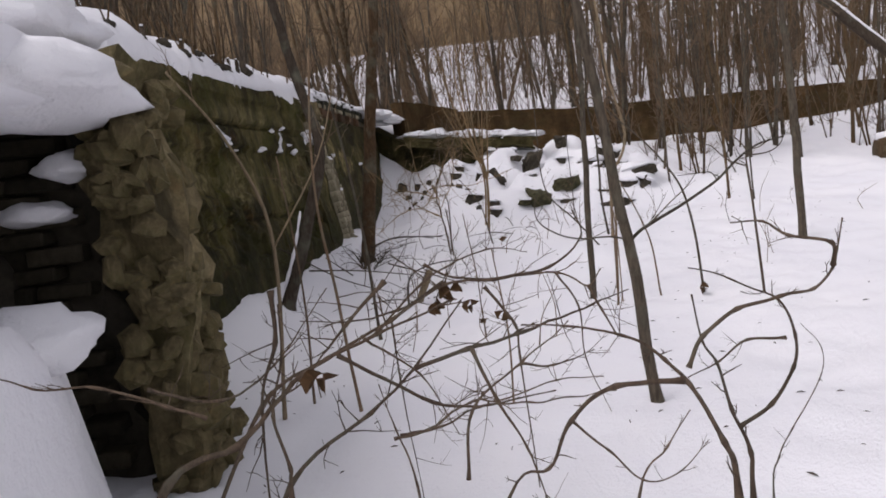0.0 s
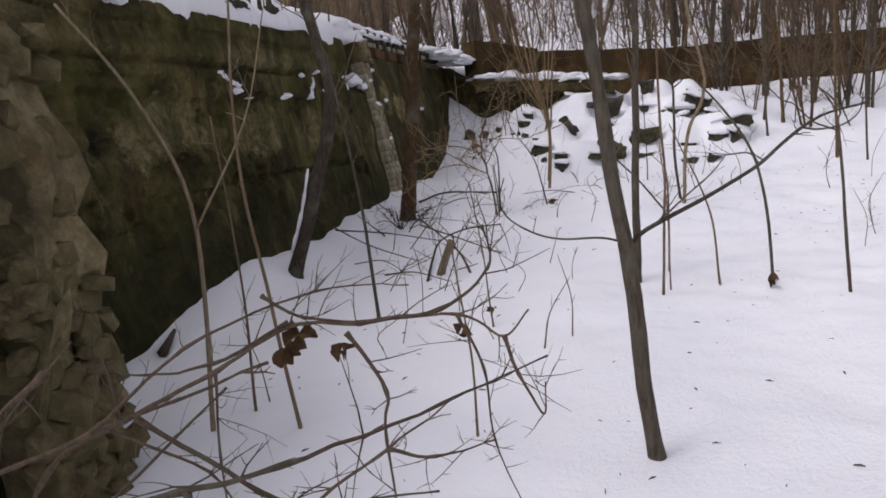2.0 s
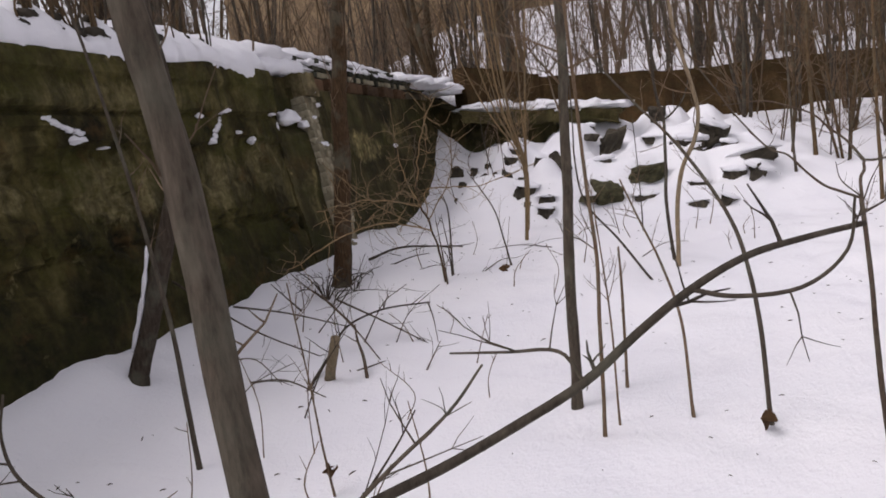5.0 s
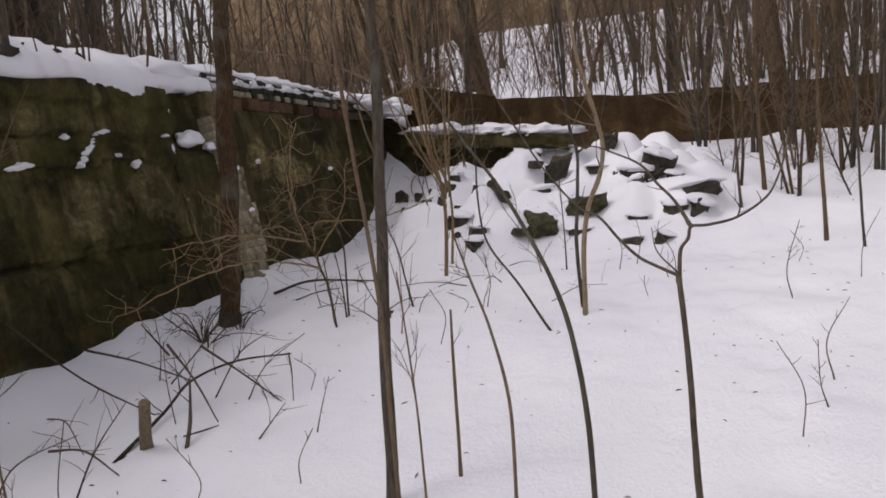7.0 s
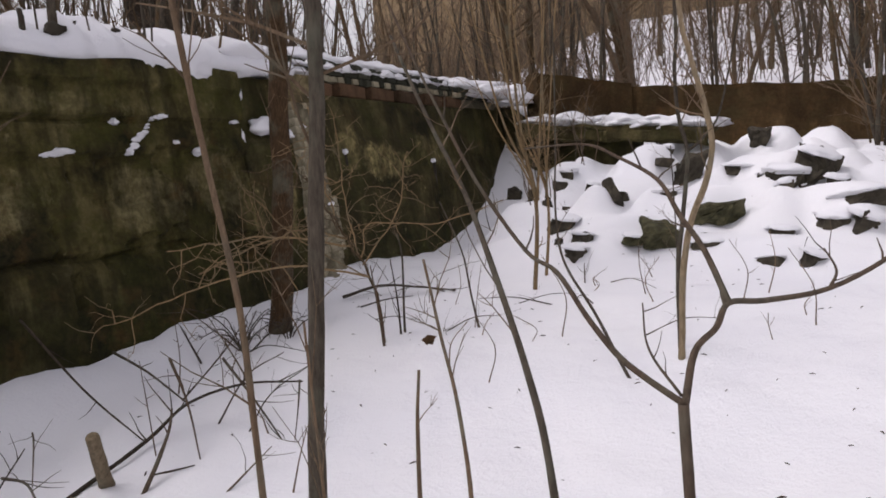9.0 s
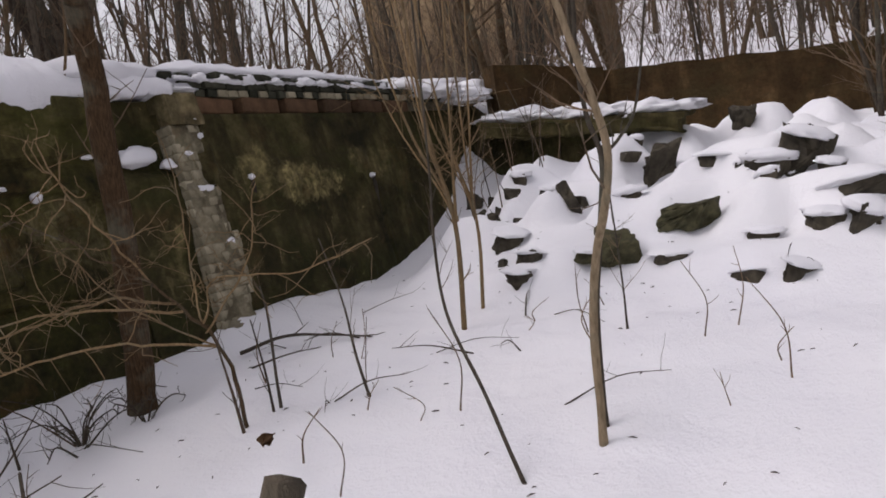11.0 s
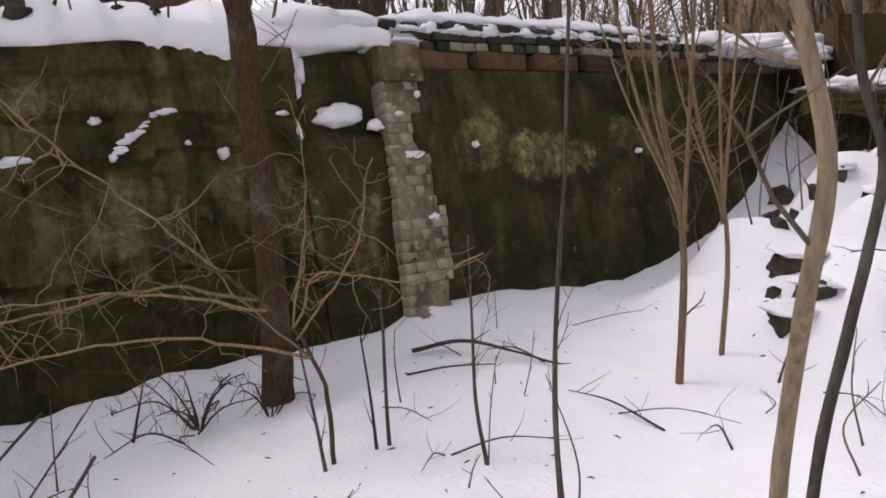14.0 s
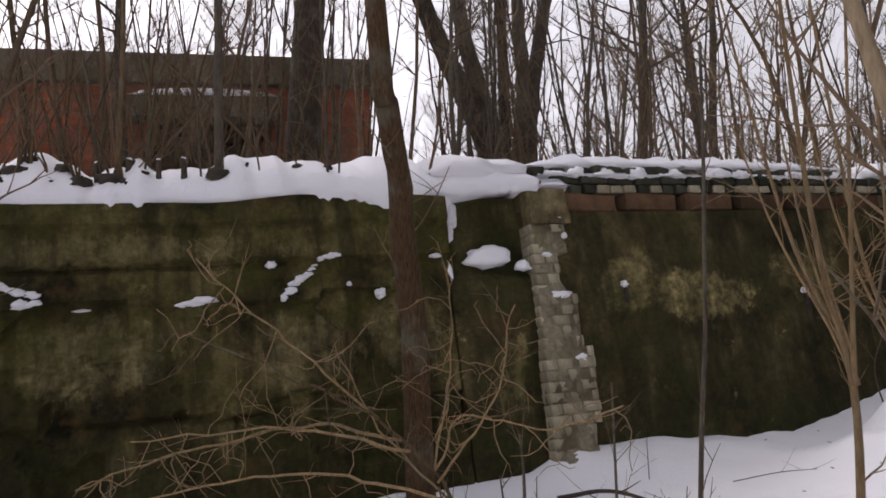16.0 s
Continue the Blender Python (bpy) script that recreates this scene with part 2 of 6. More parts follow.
def stem(name, pts, r0, r1, mat, label, category="tree", twigs=6, reach=0.5, group="", branches=(), seed=0, foot=True, sides=8, deep=2):
    """A single slim tree: trunk, named branches and fine twigs."""
    rng = random.Random(seed * 77 + 5)
    base = Vector(pts[0])
    t = thing(name, base, label, category, group)
    line = [p - base for p in curve_pts(pts, 6)]
    if foot:
        line.insert(0, line[0] + Vector((0, 0, -0.25)))
    for i, p in enumerate(line):
        line[i] = p + Vector((wob(p.x + seed, p.y, p.z, 2.3, min(0.015, r0 * 0.5)), wob(p.x, p.y + seed, p.z, 2.3, min(0.015, r0 * 0.5)), 0))
    bm = bmesh.new()
    rr = taper(len(line), r0, r1)
    if foot:
        rr[0] = r0 * 1.2
        rr[1] = r0 * 1.08
    tube(bm, line, rr, sides, 0.14)
    part("trunk", bm, mat, t, smooth=True)
    for b, ra in branches:
        bl = [p - base for p in curve_pts(b, 5)]
        bm = bmesh.new()
        tube(bm, bl, taper(len(bl), ra, ra * 0.4), 6, 0.12)
        twiglets(bm, bl, ra * 0.42, rng, max(3, twigs // 2), reach * 0.5, depth=deep)
        part("branch", bm, mat, t, smooth=True)
    for _ in range(twigs):
        bm = bmesh.new()
        twiglets(bm, line[len(line) // 4:], max(0.0025, min(r1 * 0.5, reach * 0.012)), rng, 1, reach, depth=deep)
        part("twig", bm, TWIG, t)
    return t


# ---- shape of the ground ----
def sstep(a, b, v):
    u = min(1.0, max(0.0, (v - a) / (b - a)))
    return u * u * (3 - 2 * u)


def wall_x(y, z):
    """Front of the old wall, which leans back against the bank."""
    return -2.0 + 0.105 * (y - 6.68) - 0.17 * (z - 2.07)


DRIFT_Y = (3.6, 4.4, 5.4, 6.0, 6.5, 7.3, 8.1, 8.8, 9.6, 9.95, 10.2, 11.1, 12.1, 13.08, 13.6, 14.4, 15.2)
DRIFT_Z = (0.03, 0.04, 0.05, 0.05, -0.01, -0.115, -0.05, -0.12, -0.13, 0.0, 0.03, 0.0, -0.03, 0.15, 0.25, 0.42, 0.3)


def wall_drift(y):
    """How far the snow at the wall's foot is heaped up or hollowed out."""
    return float(np.interp(y, DRIFT_Y, DRIFT_Z)) * sstep(3.0, 3.6, y)


def low(x, y):
    """Snow in the hollow before the wall."""
    z = 0.30 + 0.33 * sstep(5.5, 10.5, y)
    d = max(0.0, x - wall_x(y, 0.6))
    near = math.exp(-d * d / 0.9)
    slope = 0.235 * max(0.0, min(y, 13.8) - 10.3) + 0.12 * max(0.0, y - 13.8)
    foot = 0.165 * max(0.0, y - 12.2) ** 2
    z += min(1.75, slope * (1 - near) + foot * near)
    z += (0.03 + 0.24 * sstep(4.4, 6.2, y) - 0.12 * sstep(8, 11, y)) * math.exp(-d * d / 0.14) * (1 - sstep(12, 14, y))
    z += wall_drift(y) * math.exp(-d * d / 0.35)
    q = x + 0.06 * noise.noise(Vector((y * 2.7, 0, 11))) + 0.56 * max(0.0, y - 1.8) - 0.06
    z += (0.86 * sstep(-1.07, -1.18, q) ** 0.8 + 0.12 * sstep(-1.12, -1.5, q)) * (1 - sstep(2.45, 2.75, y + 0.2 * noise.noise(Vector((x * 3.1, 0, 17))))) ** 0.7 * (1 + 0.22 * noise.noise(Vector((x * 2.2, y * 2.2, 5))) + 0.14 * noise.noise(Vector((x * 6.5, y * 6.5, 8))))
    z += 0.30 * sstep(5, 14, x)
    return z


def high(x, y):
    """Snow on the bank behind the wall and on the hill."""
    bank = 2.80 + 0.20 * sstep(-2.3, -3.8, x) - 0.3 * sstep(3.2, 2.2, y)
    h = 2.25 + 0.17 * max(0.0, y - 16.4) + 0.13 * max(0.0, y - 30)
    h = min(h, 15.0)
    if x > 8:
        h += 0.05 * (x - 8) * sstep(10, 18, y)
    k = sstep(14.6, 17.5, y) * sstep(-20, -4, x)
    return bank * (1 - k) + h * k


def ground(x, y):
    edge = wall_x(y, 1.2) - 0.45
    inside = sstep(edge - 0.12, edge + 0.12, x) * (1 - sstep(16.12, 16.34, y) * (1 - sstep(9.0, 13.0, x)) - sstep(13.0, 19.0, y) * sstep(9.0, 13.0, x))
    if y < 2.8:
        inside = sstep(-2.5, -2.15, x)
    z = low(x, y) * inside + high(x, y) * (1 - inside)
    if 2.4 < x < 3.9 and 5.5 < y < 10.5:
        step = (y * 2.9) % 1.0
        side = 0.06 if int(y * 2.9) % 2 else -0.06
        off = x - (2.84 + 0.14 * (y - 6.7) + side)
        z -= 0.05 * math.exp(-(off * off) / 0.004 - (step - 0.5) ** 2 / 0.05)
    near = 1.0 if abs(x) < 12 and -3 < y < 18 else 0.4
    return z + near * (wob(x, y, 0, 0.9, 0.055) + wob(x, y, 3, 3.1, 0.032) + wob(x, y, 7, 8.0, 0.019))


# snow humps over larger blocks and hollows before them: place, top, half widths
HUMPS = ((1.20, 13.05, 1.84, 0.34, 0.46), (2.60, 14.1, 1.96, 0.38, 0.36), (2.55, 12.55, 1.64, 0.66, 0.38), (0.30, 12.75, 1.70, 0.34, 0.38), (1.0, 12.45, 1.45, 0.38, 0.32), (2.55, 10.95, 0.92, 0.56, 0.3),
         (1.1, 11.45, 1.12, 0.5, 0.26), (3.15, 11.75, 1.33, 0.44, 0.33), (1.95, 12.0, 1.34, 0.5, 0.3), (0.75, 10.98, 0.91, 0.26, 0.18), (1.58, 12.55, 1.18, 0.24, 0.28), (1.50, 10.85, 0.74, 0.34, 0.2), (2.02, 11.25, 0.93, 0.3, 0.18))


def rubble(x, y):
    k = sstep(10.6, 11.9, y) * (1 - sstep(14.4, 15.2, y)) * sstep(-0.9, 0.2, x) * (1 - sstep(3.2, 4.4, x))
    h = k * (0.12 + 0.52 * abs(noise.noise(Vector((x * 1.4, y * 1.4, 4)))) + 0.17 * noise.noise(Vector((x * 2.9, y * 2.9, 9))))
    if 10.4 < y < 14.8 and -0.3 < x < 4.0:
        g = ground(x, y)
        wx, wy = 0.10 * noise.noise(Vector((x * 3.5, y * 3.5, 21))), 0.10 * noise.noise(Vector((x * 3.5, y * 3.5, 33)))
        for cx, cy, top, rx, ry in HUMPS:
            d = ((x + wx - cx) / rx) ** 2 + ((y + wy - cy) / ry) ** 2
            if d < 4:
                h += (top - g - h) * math.exp(-(d ** 1.6))
    return h


def grow(a, b, n, f):
    """Steps from a to b that widen by the factor f."""
    w = [f ** i for i in range(n)]
    s = (b - a) / sum(w)
    out, v = [], a
    for k in w:
        v += s * k
        out.append(v)
    return out


def build_ground():
    xs = [-v for v in grow(6.2, 420, 22, 1.32)][::-1] + list(np.arange(-6.2, 7.0, 0.075)) + grow(7.0, 430, 34, 1.2)
    ys = [-v for v in grow(2.2, 300, 14, 1.45)][::-1] + list(np.arange(-2.2, 17.0, 0.085)) + grow(17.0, 460, 40, 1.14)
    verts = [(x, y, ground(x, y) + rubble(x, y)) for y in ys for x in xs]
    w = len(xs)
    faces = [(j * w + i, j * w + i + 1, (j + 1) * w + i + 1, (j + 1) * w + i) for j in range(len(ys) - 1) for i in range(w - 1)]
    me = bpy.data.meshes.new("ground")
    me.from_pydata(verts, [], faces)
    me.polygons.foreach_set("use_smooth", [True] * len(me.polygons))
    me.materials.append(SNOW)
    return tagged(new("ground", me), "uneven white snow covering the hollow, bank and hillside", "snow", kind="structure")


build_ground()


# ---- the old retaining wall ----
def slab_wall(name, y0, y1, z0, top, depth, relief, mat, label, thick=0.42, step=0.032):
    """A leaning wall: relief(y, z) says how far its front stands out at a place."""
    ny, nz = max(2, int((y1 - y0) / step)), max(2, int((2.7 - z0) / step))
    bm = bmesh.new()
    rows = []
    for j in range(ny + 1):
        y = y0 + (y1 - y0) * j / ny
        row = []
        for k in range(nz + 1):
            z = z0 + (top(y) - z0) * k / nz
            row.append(bm.verts.new((wall_x(y, z) + depth + relief(y, z), y, z)))
        tz = top(y)
        row.append(bm.verts.new((wall_x(y, tz) + depth - thick, y, tz)))
        row.append(bm.verts.new((wall_x(y, z0) + depth - thick - 0.1, y, z0)))
        rows.append(row)
    for a, b in zip(rows, rows[1:]):
        for k in range(len(a) - 1):
            bm.faces.new((a[k], b[k], b[k + 1], a[k + 1]))
        bm.faces.new((a[-1], b[-1], b[0], a[0]))
    bm.faces.new(rows[0])
    bm.faces.new(rows[-1][::-1])
    return tagged(part(name, bm, mat, smooth=False), label, "wall", kind="structure")


def groove(v, at, width, depth):
    return -depth * max(0.0, 1 - abs(v - at) / width)


def ragged(y, base, amp, f, seed):
    return base + amp * noise.noise(Vector((y * f, seed, 0))) + amp * 0.4 * noise.noise(Vector((y * f * 4, seed, 3)))


def relief_a(y, z):
    n = noise.noise(Vector((y * 1.1, z * 1.6, 2.0))) * 0.035 + noise.noise(Vector((y * 4, z * 4, 5.0))) * 0.016 + noise.noise(Vector((y * 13, z * 13, 1.0))) * 0.010
    # the upper lifts overhang the ones below
    n += 0.035 * sstep(-0.012, 0.012, z - ragged(y, 2.47, 0.012, 1.5, 1)) + 0.045 * sstep(-0.012, 0.012, z - ragged(y, 2.21, 0.022, 1.3, 2))
    n += 0.06 * sstep(-0.02, 0.02, z - ragged(y, 1.95, 0.05, 1.1, 3)) * sstep(0.0, 0.15, noise.noise(Vector((y * 0.9, 31, 0))) + 0.35)
    n += groove(z, ragged(y, 2.21, 0.022, 1.3, 2), 0.035, 0.05)
    n += groove(z, ragged(y, 1.25, 0.05, 1.2, 4), 0.04, 0.06) * sstep(6.3, 7.2, y)
    n += groove(z, ragged(y, 1.62, 0.04, 1.9, 7), 0.035, 0.03) * sstep(-0.1, 0.2, noise.noise(Vector((y * 1.3, 9, 0))))
    spall = noise.noise(Vector((y * 1.7, z * 2.1, 11.0))) + 0.35 * noise.noise(Vector((y * 6, z * 6, 4.0)))
    if 0.9 < z < 2.0:
        n -= 0.055 * sstep(0.10, 0.18, spall)
    blocks = noise.cell(Vector((y * 2.6, round(z * 3.6), 3.0)))
    if 1.1 < z < 2.1 and 3.4 < y < 6.4:
        n += 0.035 * (blocks - 0.5) + groove((z * 3.6 + 0.5) % 1.0, 0.5, 0.12, -0.01)
    return n


def relief_bay(y, z):
    n = noise.noise(Vector((y * 2.1, z * 2.6, 8.0))) * 0.03 + noise.noise(Vector((y * 9, z * 9, 5.0))) * 0.012
    return n - 0.10 * sstep(2.02, 2.12, z + 0.05 * noise.noise(Vector((y * 5, 0, 0))))


def relief_b(y, z):
    n = noise.noise(Vector((y * 0.9, z * 1.2, 21.0))) * 0.02 + noise.noise(Vector((y * 8, z * 8, 15.0))) * 0.006
    n += groove(y, 12.44 + 0.05 * (z - 1.5), 0.03, 0.03) * sstep(2.3, 1.9, z)
    n += 0.02 * sstep(0.35, 0.40, noise.noise(Vector((y * 2.4, z * 2.4, 3.0))))
    return n + 0.012 * sstep(2.12, 2.08, z)


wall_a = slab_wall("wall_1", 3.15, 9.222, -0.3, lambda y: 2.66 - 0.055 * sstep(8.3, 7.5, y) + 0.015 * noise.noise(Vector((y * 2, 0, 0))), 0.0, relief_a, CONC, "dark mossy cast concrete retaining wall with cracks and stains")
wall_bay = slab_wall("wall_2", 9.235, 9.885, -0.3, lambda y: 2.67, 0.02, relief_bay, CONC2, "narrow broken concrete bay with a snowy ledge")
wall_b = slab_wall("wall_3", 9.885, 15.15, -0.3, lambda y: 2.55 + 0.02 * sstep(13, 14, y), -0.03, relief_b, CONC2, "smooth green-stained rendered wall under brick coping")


def box_mesh(name, sx, sy, sz, mat, seed=0, jit=0.006, bev=0.006):
    """A worn brick or block, centred on the origin."""
    rng = random.Random(seed)
    bm = bmesh.new()
    bmesh.ops.create_cube(bm, size=1)
    for v in bm.verts:
        v.co = Vector((v.co.x * sx, v.co.y * sy, v.co.z * sz)) + Vector([rng.uniform(-jit, jit) for _ in range(3)])
    bmesh.ops.bevel(bm, geom=list(bm.edges), offset=bev, segments=1, affect="EDGES")
    me = bpy.data.meshes.new(name)
    bm.to_mesh(me)
    bm.free()
    me.materials.append(mat)
    return me


# coping: red blocks, a header course, a flat course, and loose capping bricks
RED_MESHES = [box_mesh("red_block", 0.2, 0.51, 0.135, REDBLOCK, s, 0.012, 0.012) for s in range(3)]
HEAD_MESHES = [box_mesh("brick", 0.2, 0.112, 0.068, GREYB, 10 + s, 0.006) for s in range(3)]
PALEHEAD = [box_mesh("brick", 0.2, 0.112, 0.068, PALE, 20 + s, 0.006) for s in range(2)]
LONG_MESHES = [box_mesh("brick", 0.24, 0.245, 0.062, GREYB, 30 + s, 0.006) for s in range(3)]
CAP_MESHES = [box_mesh("brick", 0.22, 0.128, 0.070, GREYB, 40 + s, 0.010, 0.010) for s in range(4)]
rng = random.Random(4)


def lay(name, meshes, y, z, out, tilt=0.0, turn=0.0):
    return shared(name, rng.choice(meshes), wall_b, pose(wall_x(y, z) + out, y, z, tilt, 0, turn))


y = 10.5
while y < 13.6:
    lay("red_block", RED_MESHES, y, 2.625, -0.12 + rng.uniform(-0.008, 0.008), rng.uniform(-0.5, 0.5))
    y += 0.575
y = 10.27
while y < 14.6:
    pale = 10.5 < y < 13.6 and rng.random() < 0.6
    lay("brick", PALEHEAD if pale else HEAD_MESHES, y, 2.737, -0.105 + rng.uniform(-0.012, 0.012), rng.uniform(-2, 2))
    y += 0.125
y = 10.3
while y < 14.6:
    lay("brick", LONG_MESHES, y, 2.806, -0.10 + rng.uniform(-0.015, 0.015), rng.uniform(-1, 1))
    y += 0.253
y = 10.06
while y < 13.3:
    lay("brick", CAP_MESHES, y, 2.880 + rng.uniform(-0.012, 0.008), -0.085 + rng.uniform(-0.03, 0.03), rng.uniform(-6, 6), rng.uniform(-6, 6))
    y += rng.choice([0.138, 0.142, 0.15, 0.16, 0.21])
bm = bmesh.new()
back = [(-0.14, 2.52), (-0.14, 2.83), (-0.45, 2.83), (-0.45, 2.52)]
ends = [[bm.verts.new((wall_x(yy, zz) + ox, yy, zz)) for ox, zz in back] for yy in (9.95, 15.1)]
for k in range(4):
    bm.faces.new((ends[0][k], ends[0][(k + 1) % 4], ends[1][(k + 1) % 4], ends[1][k]))
bm.faces.new(ends[0][::-1])
bm.faces.new(ends[1])
part("mortar_core", bm, MORTAR, wall_b)

# the pale brick pier
pier = thing("brick_pier", (wall_x(10, 0.7), 10.0, 0.6), "crumbling pier of pale bricks with snow on its ledges", "pier", kind="structure")
PIER_FULL = [box_mesh("brick", 0.16, 0.163, 0.075, PALE, 60 + s, 0.005, 0.008) for s in range(4)]
base = Vector((wall_x(10, 0.7), 10.0, 0.6))
z = 0.70
while z < 2.46:
    lean = 9.775 + (z - 0.7) * 0.062
    wide = 0.35 if z < 0.95 else 0.25 if z < 1.0 else 0.40 if z < 1.5 else 0.32 if z < 1.92 else 0.20 if z < 2.2 else 0.29
    out = 0.075 + (0.02 if z < 1.9 else 0) + rng.uniform(-0.008, 0.008)
    yy, far = lean, lean + wide + rng.uniform(-0.012, 0.012)
    k = round(z / 0.077)
    while yy < far - 0.03:
        ln = min(far - yy, 0.09 if (k % 2 == 0 and yy == lean) else 0.165)
        if far - yy - ln < 0.04:
            ln = far - yy
        place = Vector((wall_x(yy, z) + out - 0.07 + rng.uniform(-0.006, 0.006), yy + ln / 2, z))
        shared("brick", rng.choice(PIER_FULL), pier, pose(*(place - base), rng.uniform(-1.5, 1.5), -9, rng.uniform(-1.5, 1.5)) @ Matrix.Diagonal((1, (ln - 0.004) / 0.163, 1, 1)))
        yy += ln + 0.004
    z += 0.077


def lump(size, seed, mat, name, parent=None, label="", at=(0, 0, 0), rough=0.18, squash=1.0, sub=3, freq=2.0, flat=False, smooth=True):
    """An uneven lump of stone, snow or mortar."""
    bm = bmesh.new()
    bmesh.ops.create_icosphere(bm, subdivisions=sub, radius=1)
    for v in bm.verts:
        d = v.co.normalized()
        if flat:
            d = Vector([math.copysign(abs(c) ** 0.55, c) for c in d])
        q = 1 + rough * noise.noise(v.co * freq + Vector((seed * 5.3, 0, 0))) + rough * 0.4 * noise.noise(v.co * freq * 3 + Vector((0, seed * 3.7, 0)))
        v.co = Vector((d.x * size[0], d.y * size[1], d.z * size[2])) * q
        if v.co.z < 0:
            v.co.z *= squash
        v.co += Vector(at)
    return part(name, bm, mat, parent, label, smooth)


bm = bmesh.new()
bmesh.ops.create_cube(bm, size=1)
bmesh.ops.subdivide_edges(bm, edges=list(bm.edges), cuts=9, use_grid_fill=True)
for v in bm.verts:
    yy, zz = 9.885 + (v.co.y + 0.5) * 0.315, 2.44 + (v.co.z + 0.5) * 0.27
    q = Vector((v.co.x * 0.24, yy, zz))
    v.co = Vector((wall_x(yy, zz) + 0.0 + v.co.x * 0.24, yy, zz)) + Vector((noise.noise(q * 9), noise.noise(q * 8 + Vector((5, 0, 0))), 0.5 * noise.noise(q * 7))) * 0.016 - base
part("pier_head", bm, OLD, pier, "mossy rendered head")
NARROW = ((0.7, 0.35), (0.95, 0.33), (1.0, 0.27), (1.06, 0.40), (1.44, 0.40), (1.50, 0.32), (1.88, 0.33), (1.94, 0.20), (2.18, 0.20), (2.26, 0.29), (2.46, 0.29))
bm = bmesh.new()
rows = []
for i in range(76):
    zz = 0.68 + 1.78 * i / 75
    y0 = 9.775 + (zz - 0.7) * 0.062
    w = float(np.interp(zz, [a for a, b in NARROW], [b for a, b in NARROW]))
    row = []
    for k in range(19):
        yy = y0 + w * (k / 18) + 0.012 * noise.noise(Vector((zz * 9, k, 0))) * (k in (0, 18))
        q = Vector((0, yy, zz))
        o = 0.012 * noise.noise(q * 5) + 0.010 * noise.noise(q * 13 + Vector((3, 0, 0))) + 0.005 * noise.noise(q * 34)
        row.append(bm.verts.new(Vector((wall_x(yy, zz) + (0.100 if zz < 1.9 else 0.080) + o - (0.05 if k in (0, 18) else 0), yy, zz)) - base))
    rows.append(row)
for a, b in zip(rows, rows[1:]):
    for k in range(18):
        bm.faces.new((a[k], a[k + 1], b[k + 1], b[k]))
coat = part("mortar_coat", bm, LIME, pier, "worn pale lime coat over the bricks", True)
lump((0.10, 0.13, 0.13), 6, MORTAR, "pier_foot", pier, "broken mortar foot", Vector((wall_x(9.92, 0.68) + 0.08, 9.9, 0.68)) - base, 0.25)
bm = bmesh.new()
ends = []
for zz, w in ((0.6, 0.33), (1.5, 0.34), (1.9, 0.28), (2.05, 0.19), (2.5, 0.27)):
    yy = 9.78 + (zz - 0.7) * 0.062
    ends.append([bm.verts.new(Vector(p) - base) for p in ((wall_x(yy, zz) + (0.097 if zz < 1.95 else 0.079), yy + 0.006, zz), (wall_x(yy, zz) + (0.097 if zz < 1.95 else 0.079), yy + w - 0.012, zz), (wall_x(yy, zz) - 0.1, yy + w, zz), (wall_x(yy, zz) - 0.1, yy, zz))])
for a, b in zip(ends, ends[1:]):
    for k in range(4):
        bm.faces.new((a[k], a[(k + 1) % 4], b[(k + 1) % 4], b[k]))
part("mortar_core", bm, MORTAR, pier)


# ---- snow lying on the wall ----
def snow_strip(name, y0, y1, zb, thick, reach, depth, label, seed=0, ragged=0.05, over=0.05):
    """Snow along a wall's top, with a ragged lip hanging over its front. zb(y): what it lies on."""
    n = int((y1 - y0) / 0.03)
    bm = bmesh.new()
    rows = []
    for j in range(n + 1):
        y = y0 + (y1 - y0) * j / n
        b = zb(y)
        end = min(1.0, 4 * min(j, n - j) / n + 0.35) if n > 6 else 1
        r = noise.noise(Vector((y * 2.1, seed, 0)))
        r2 = noise.noise(Vector((y * 7.0, seed, 4)))
        lip = b + 0.012 - max(-0.02, ragged * (0.45 + 1.2 * r + 0.8 * r2 + 0.5 * noise.noise(Vector((y * 17, seed, 1))) + 0.3 * noise.noise(Vector((y * 34, seed, 6)))))
        f = wall_x(y, b) + reach + over * (0.6 + r + 0.5 * r2)
        t = thick * (1 + 0.35 * noise.noise(Vector((y * 0.9, seed, 8))) + 0.25 * noise.noise(Vector((y * 3.1, seed, 2))) + 0.15 * r2) * end
        prof = [(f - 0.03, lip), (f, lip + 0.012), (f + 0.004, b + t * 0.35), (f - 0.03, b + t * 0.58), (f - 0.10, b + t * (0.76 + 0.1 * r2)), (f - depth * 0.22, b + t * (1.0 + 0.15 * r2)), (f - depth * 0.4, b + t * (1.15 + 0.15 * r)), (f - depth * 0.7, b + t * (1.25 + 0.1 * r)), (f - depth, b + t * 1.15), (f - depth - 0.05, b - 0.08), (f - 0.08, b - 0.03)]
        rows.append([bm.verts.new((px, y, pz)) for px, pz in prof])
    for a, b in zip(rows, rows[1:]):
        for k in range(len(a)):
            bm.faces.new((a[k], b[k], b[(k + 1) % len(a)], a[(k + 1) % len(a)]))
    bm.faces.new(rows[0])
    bm.faces.new(rows[-1][::-1])
    return tagged(part(name, bm, SNOW, smooth=True), label, "snow")


